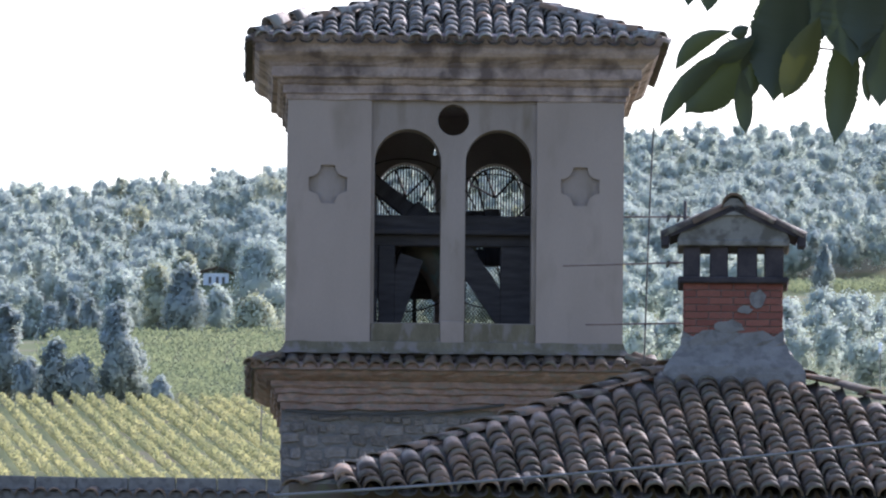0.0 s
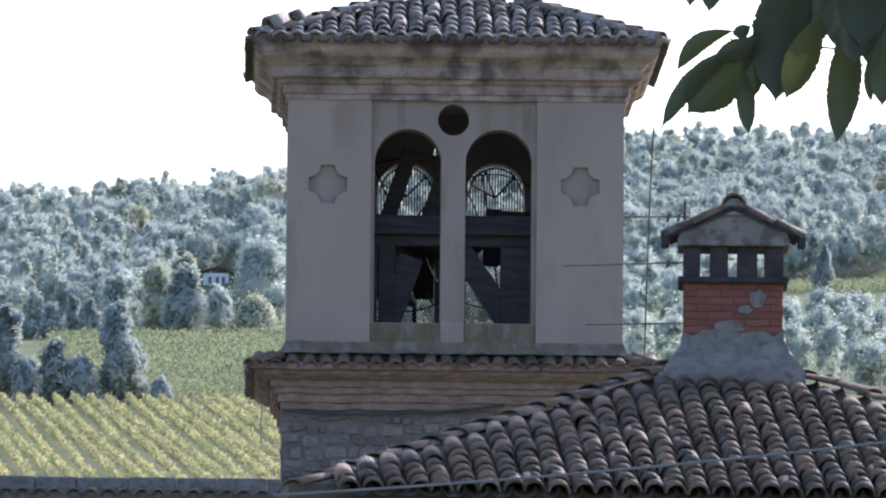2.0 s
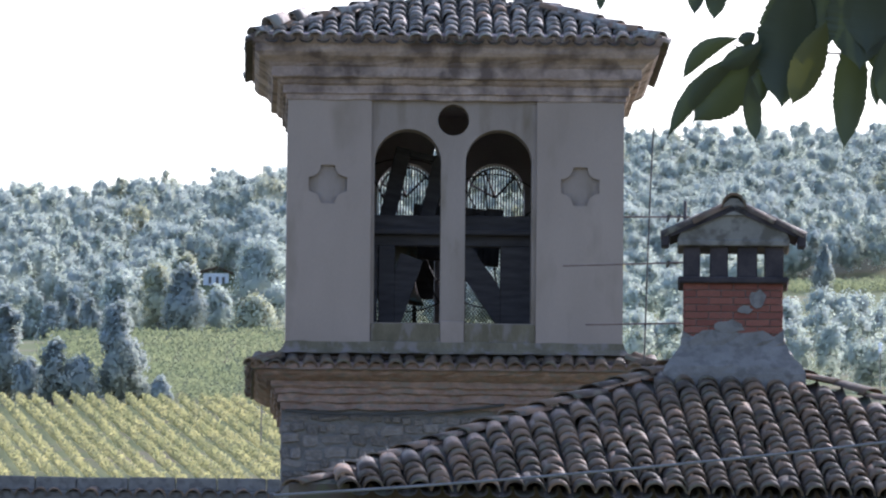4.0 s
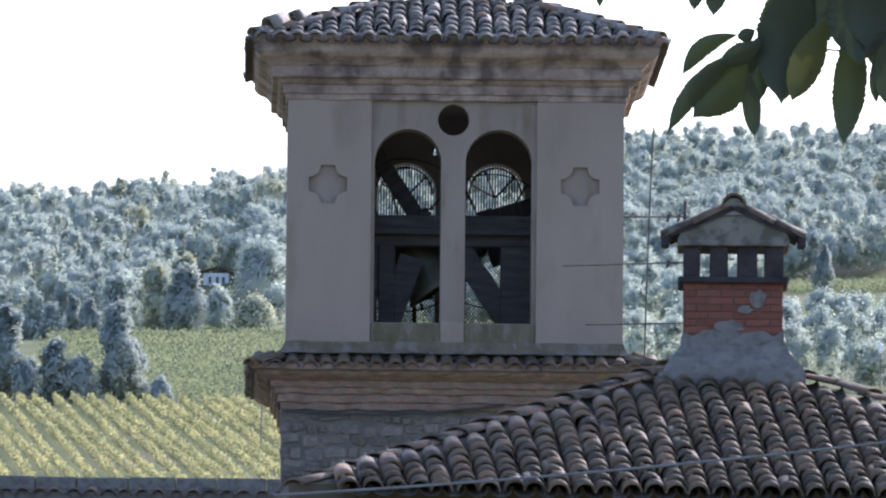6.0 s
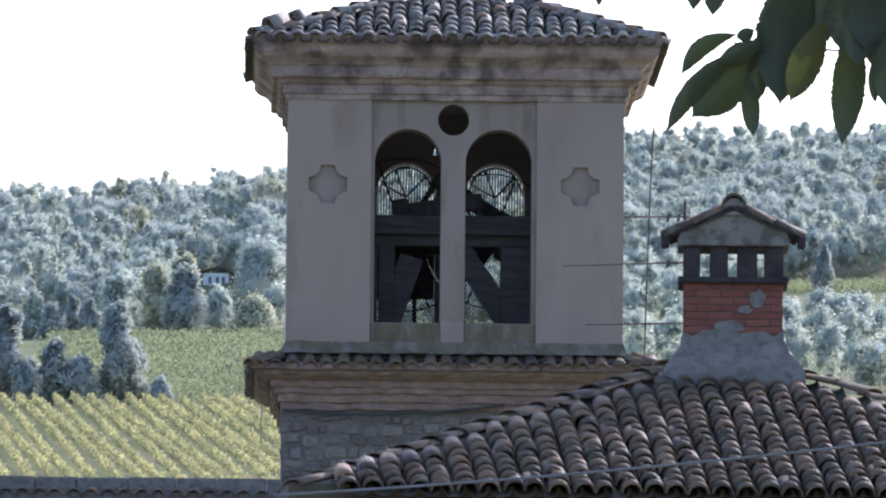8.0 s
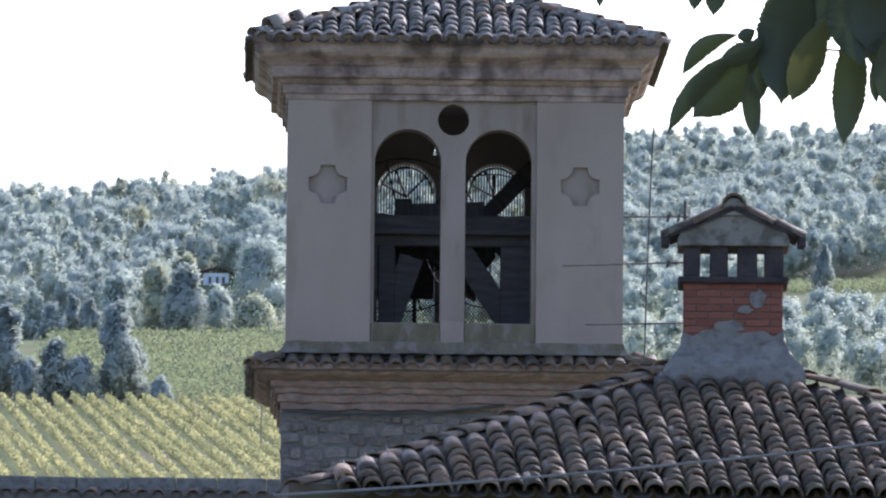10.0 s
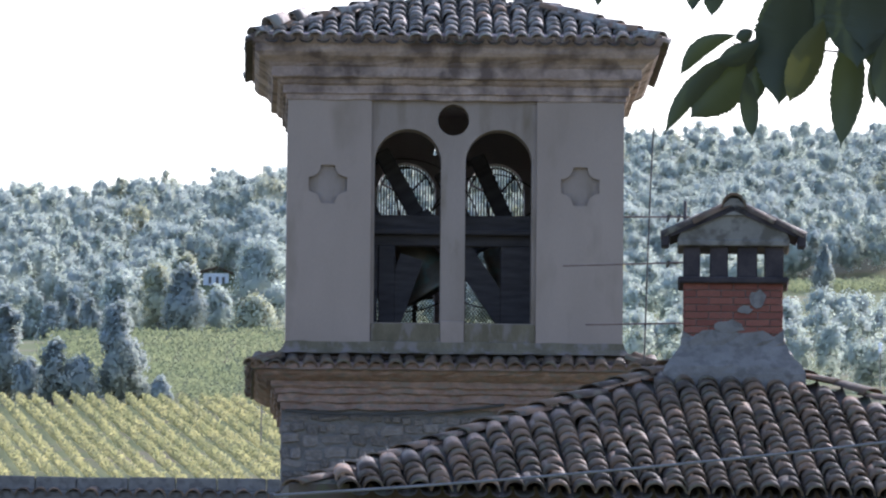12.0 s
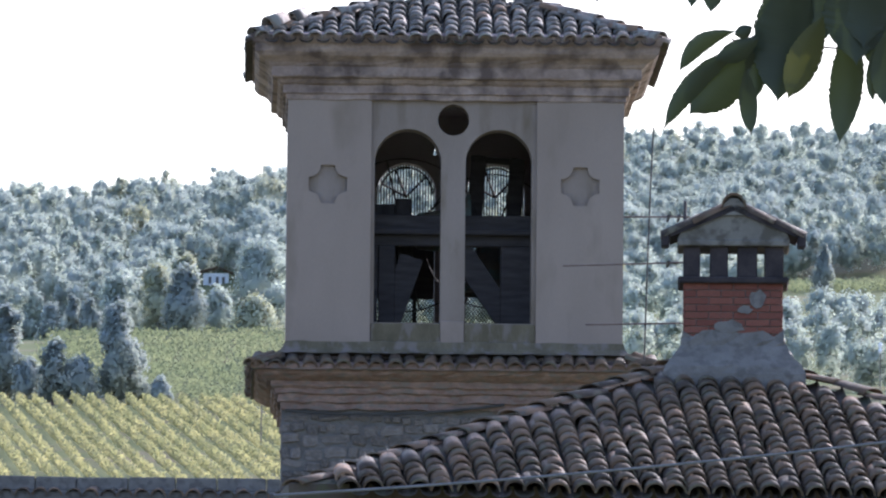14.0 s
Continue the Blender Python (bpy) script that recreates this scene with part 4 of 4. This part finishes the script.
def build_aerial():
    y = 97.5
    t = thing("television_aerial", Matrix.Translation((2.10, y, 0)), "thin rusty television aerial on a mast behind the chimney", "aerial")
    bm = bmesh.new()
    bar(bm, (0, 0, 9.2), (0, 0, 10.74), 0.014, 8)
    part("mast", bm, M_IRON, t)
    for x0, x1, z0, z1, marks in ((-0.535, 0.04, 10.595, 10.60, (-0.15, -0.06)), (-1.06, -0.05, 10.165, 10.20, (-0.15,)), (-0.86, -0.03, 9.655, 9.672, ())):
        bm = bmesh.new()
        bar(bm, (x0, 0, z0), (x1, 0, z1), 0.008, 6)
        bar(bm, (x1, 0, z1), (0, 0, z1), 0.0065, 6)
        boom = part("boom", bm, M_ROD, t)
        for u in marks:
            bm = bmesh.new()
            bar(bm, (u, -0.25, z1 - 0.015), (u, 0.25, z1 - 0.015), 0.012, 6)
            bar(bm, (u, 0, z1 - 0.04), (u + 0.02, 0, z1 + 0.02), 0.008, 6)
            part("element", bm, M_IRON, boom)


build_aerial()


def spot(px, py, d):
    """The place d metres off in y, px to the right and py up from the axis of view, in 1/19954 of the distance."""
    way = VIEW.to_3x3() @ Vector((px / 19954, py / 19954, -1))
    return EYE + way * (d / way.y)


curve_cable("drop_cable", [spot(373 - 17 * (i / 8) ** 0.8, 216 - 51.5 * i, 118) for i in range(9)], 0.009, M_BLACK, "thin dark cable hanging beside the tower")
curve_cable("overhead_cable", [spot(-300 + 115 * i, -436 + (10.2 * i) - 0.9 * i * (10 - i) * 0.4, 84) for i in range(11)], 0.010, M_CABLE, "grey overhead cable crossing before the tiled roof")
curve_cable("wall_cable", [tuple(TOWER @ Vector((-2.0 + 0.26 * i, -0.10, 11.53 + 0.003 * (i - 3.5) ** 2))) for i in range(11)], 0.016, M_BLACK, "dark cable slung along the tower's masonry")


def build_lamp():
    p = spot(774, -172, 700)
    t = thing("street_lamp", Matrix.Translation((p.x, p.y, p.z - 3.0)), "slim street lamp with two small white heads", "street lamp")
    bm = bmesh.new()
    bar(bm, (0, 0, -30), (0, 0, 3.0), 0.03, 8)
    part("pole", bm, M_CABLE, t)
    for z in (3.05, 2.7):
        bm = bmesh.new()
        bmesh.ops.create_icosphere(bm, subdivisions=2, radius=0.14, matrix=Matrix.Translation((0, 0, z)) @ Matrix.Diagonal((1, 1, 1.3, 1)))
        part("lamp_head", bm, M_WHITE, t, "white lamp head", True)


def build_post():
    p = spot(-322, -330, 960)
    t = thing("vineyard_post", Matrix.Translation(p), "pale wooden post standing in the vineyard", "post")
    bm = bmesh.new()
    bar(bm, (0, 0, -0.6), (0, 0, 2.8), 0.06, 8)
    part("shaft", bm, M_MORTAR, t)


build_lamp()
build_post()


# ---- leafy twig ----
LEAF_D = 15.0
TWIG = spot(638, 415, LEAF_D)


def leaf_mesh(length, width, bend, seed, material):
    """A toothed leaf with a drawn-out tip, folded along its midrib and arched; it hangs along -z."""
    rng = random.Random(seed)
    bm = bmesh.new()
    n = 46
    rows = []
    for i in range(n + 1):
        t = i / n
        w = width * 0.5 * math.sin(math.pi * min(1.0, t / 0.95) ** 1.2) ** 0.65 if t < 0.88 else width * 0.215 * ((1 - t) / 0.12) ** 1.6
        tooth = 1.0 + (0.03 if i % 2 else -0.03) + rng.uniform(-0.05, 0.05)
        w0, w = w, max(w * tooth, 0.0006)
        side = bend * length * 2.2 * t * (1 - t)
        back = 0.12 * length * math.sin(t * 2.4)
        z = -length * t
        rows.append([bm.verts.new((side - w, back + 0.28 * w0, z + 0.10 * w)), bm.verts.new((side - 0.5 * w0, back + 0.06 * w0, z)), bm.verts.new((side, back, z)),
                     bm.verts.new((side + 0.5 * w0, back + 0.06 * w0, z)), bm.verts.new((side + w, back + 0.28 * w0, z + 0.10 * w))])
    for a, b in zip(rows, rows[1:]):
        for i in range(4):
            bm.faces.new((a[i], a[i + 1], b[i + 1], b[i]))
    me = mesh_of("leaf", bm, material)
    me.polygons.foreach_set("use_smooth", [True] * len(me.polygons))
    return me


# base (right, up), tip (right, up) in centimetres from the twig's joint, width, turn about the midrib, bend
LEAVES = [(-9.44, -2.85, -16.96, -8.49, 2.5, 8, -0.26), (-7.11, -2.1, -9.59, -3.15, 1.95, 0, 0.1), (-8.02, -4.5, -18.92, -16.01, 2.9, 6, -0.16),
          (-6.81, -5.11, -15.53, -13.68, 6.47, 5, 0.0), (-8.02, -7.96, -7.19, -16.76, 2.56, 8, 0.03), (-1.25, 5.2, -3.58, -12.25, 8.42, 5, 0.0),
          (2.21, -1.2, -2.45, -12.32, 4.51, 5, 0.0), (6.27, -0.29, 4.69, -17.59, 4.66, 4, 0.04), (11.53, -1.95, 10.63, -12.92, 4.21, 8, 0.0),
          (9.13, -5.33, 9.28, -12.25, 1.65, 20, 0.0), (-2.0, 6.32, -4.26, -9.84, 6.62, 6, 0.0), (0.86, 5.57, -0.27, -7.96, 6.77, 10, 0.0),
          (7.32, 7.08, 6.87, -7.21, 9.02, 4, 0.0), (11.23, 5.57, 9.88, -8.71, 6.02, 8, 0.0), (3.41, 7.83, 2.96, -3.45, 6.92, 5, 0.0),
          (-5.76, -2.7, -6.29, -11.57, 3.16, 14, 0.0), (-14.48, 7.08, -15.23, 0.31, 2.56, 5, 0.0), (-11.47, 7.08, -12.6, -0.29, 3.16, 8, 0.0),
          (-27.26, 6.32, -27.86, 1.14, 1.5, 5, 0.0), (-0.65, 6.32, -2.15, -10.59, 6.77, 7, 0.0), (8.75, 6.32, 7.77, -4.95, 6.77, 5, 0.0),
          (-6.29, -3.6, -12.08, -6.61, 3.01, 10, 0.1)]
YELLOW = 6


def build_twig():
    t = thing("leafy_branch", Matrix.Translation(TWIG), "hanging cherry branch with dark green toothed leaves", "branch")
    bm = bmesh.new()
    for a, b, r in (((0.16, 0, 0.10), (0.07, 0, 0.035), 0.003), ((0.07, 0, 0.035), (0.0, 0, 0.0), 0.0025), ((0, 0, 0), (-0.07, 0.0, -0.03), 0.003), ((-0.07, 0, -0.03), (-0.078, 0, -0.042), 0.0015), ((-0.078, 0, -0.042), (-0.099, 0, -0.03), 0.0013), ((0.005, 0, -0.04), (0.06, 0, -0.045), 0.0015), ((0.16, 0, 0.10), (-0.05, 0.03, 0.075), 0.004), ((-0.05, 0.03, 0.075), (-0.27, 0.03, 0.07), 0.003)):
        bar(bm, a, b, r, 6)
    bmesh.ops.translate(bm, verts=bm.verts, vec=(0, 0.05, 0))
    part("twig", bm, M_BARK, t)
    for i, (bx, bz, tx, tz, w, turn, bend) in enumerate(LEAVES):
        length = math.hypot(tx - bx, tz - bz) / 100
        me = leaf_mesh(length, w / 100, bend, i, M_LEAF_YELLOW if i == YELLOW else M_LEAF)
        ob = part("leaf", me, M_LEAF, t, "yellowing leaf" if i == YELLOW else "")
        ang = math.degrees(math.atan2(tx - bx, -(tz - bz)))
        ob.matrix_local = pose(bx / 100, -0.05 if i == YELLOW else 0.012 * (i % 4) - 0.02, bz / 100) @ pose(0, 0, 0, 0, -ang, 0) @ pose(0, 0, 0, 0, 0, turn)
    return t


twig = build_twig()

# ---- what moves ----
SWAY = [(0.0, -3.0, -3.0), (0.5, -3.0, -7.6), (1.0, 1.6, 3.1), (1.5, -1.5, 3.1), (2.0, 0.0, -4.6), (2.5, -7.6, -6.1), (3.0, 10.8, 9.2), (5.5, 4.6, 0.0), (6.0, 7.7, 0.0), (6.5, 6.2, 3.1), (7.0, 4.6, 3.1), (7.5, 4.6, -1.5), (8.0, 6.2, 0.0), (10.5, 7.7, 0.0), (11.0, 6.2, -1.5), (11.5, 7.7, 3.1), (12.0, 4.6, 1.6), (12.5, 4.6, 0.0), (13.0, 3.1, -3.0), (13.5, 0.0, -3.0), (14.0, 3.1, -4.6)]


# moments at which each bell comes to rest, and how far it has then swung to the right, in degrees
TURNS_LEFT = [(-0.6, -104), (1.2, 104), (3.0, -104), (4.85, 104), (6.75, -104), (8.3, 100), (9.25, -80), (10.15, 100), (11.65, -55), (12.95, 95), (14.1, -95)]
TURNS_RIGHT = [(-1.6, 94), (0.1, -94), (1.92, 94), (3.75, -94), (5.6, 94), (7.45, -94), (9.35, 94), (11.22, -94), (13.1, 94), (14.95, -94)]


def swing_at(turns, t):
    for (t0, a), (t1, b) in zip(turns, turns[1:]):
        if t0 <= t <= t1:
            return (a + b) / 2 + (a - b) / 2 * math.cos(math.pi * (t - t0) / (t1 - t0))


def motions():
    """Both bells swing in the plane of the front; the twig sways in the wind."""
    for ob, (x, y, z), turns in ((bell_left, BELL_LEFT, TURNS_LEFT), (bell_right, BELL_RIGHT, TURNS_RIGHT)):
        rows = []
        for i in range(141):
            t = i * 0.1
            rows.append((t, TOWER @ pose(x, y, z, 0, swing_at(turns, t), 0)))
        walk(ob, rows)
    rows = []
    for t, dx, dy in SWAY:
        rows.append((t, Matrix.Translation(TWIG + Vector((dx, 0, -dy)) * (LEAF_D / 19954)) @ pose(0, 0, 0, 0, -0.12 * dx, 0)))
    walk(twig, rows)


motions()
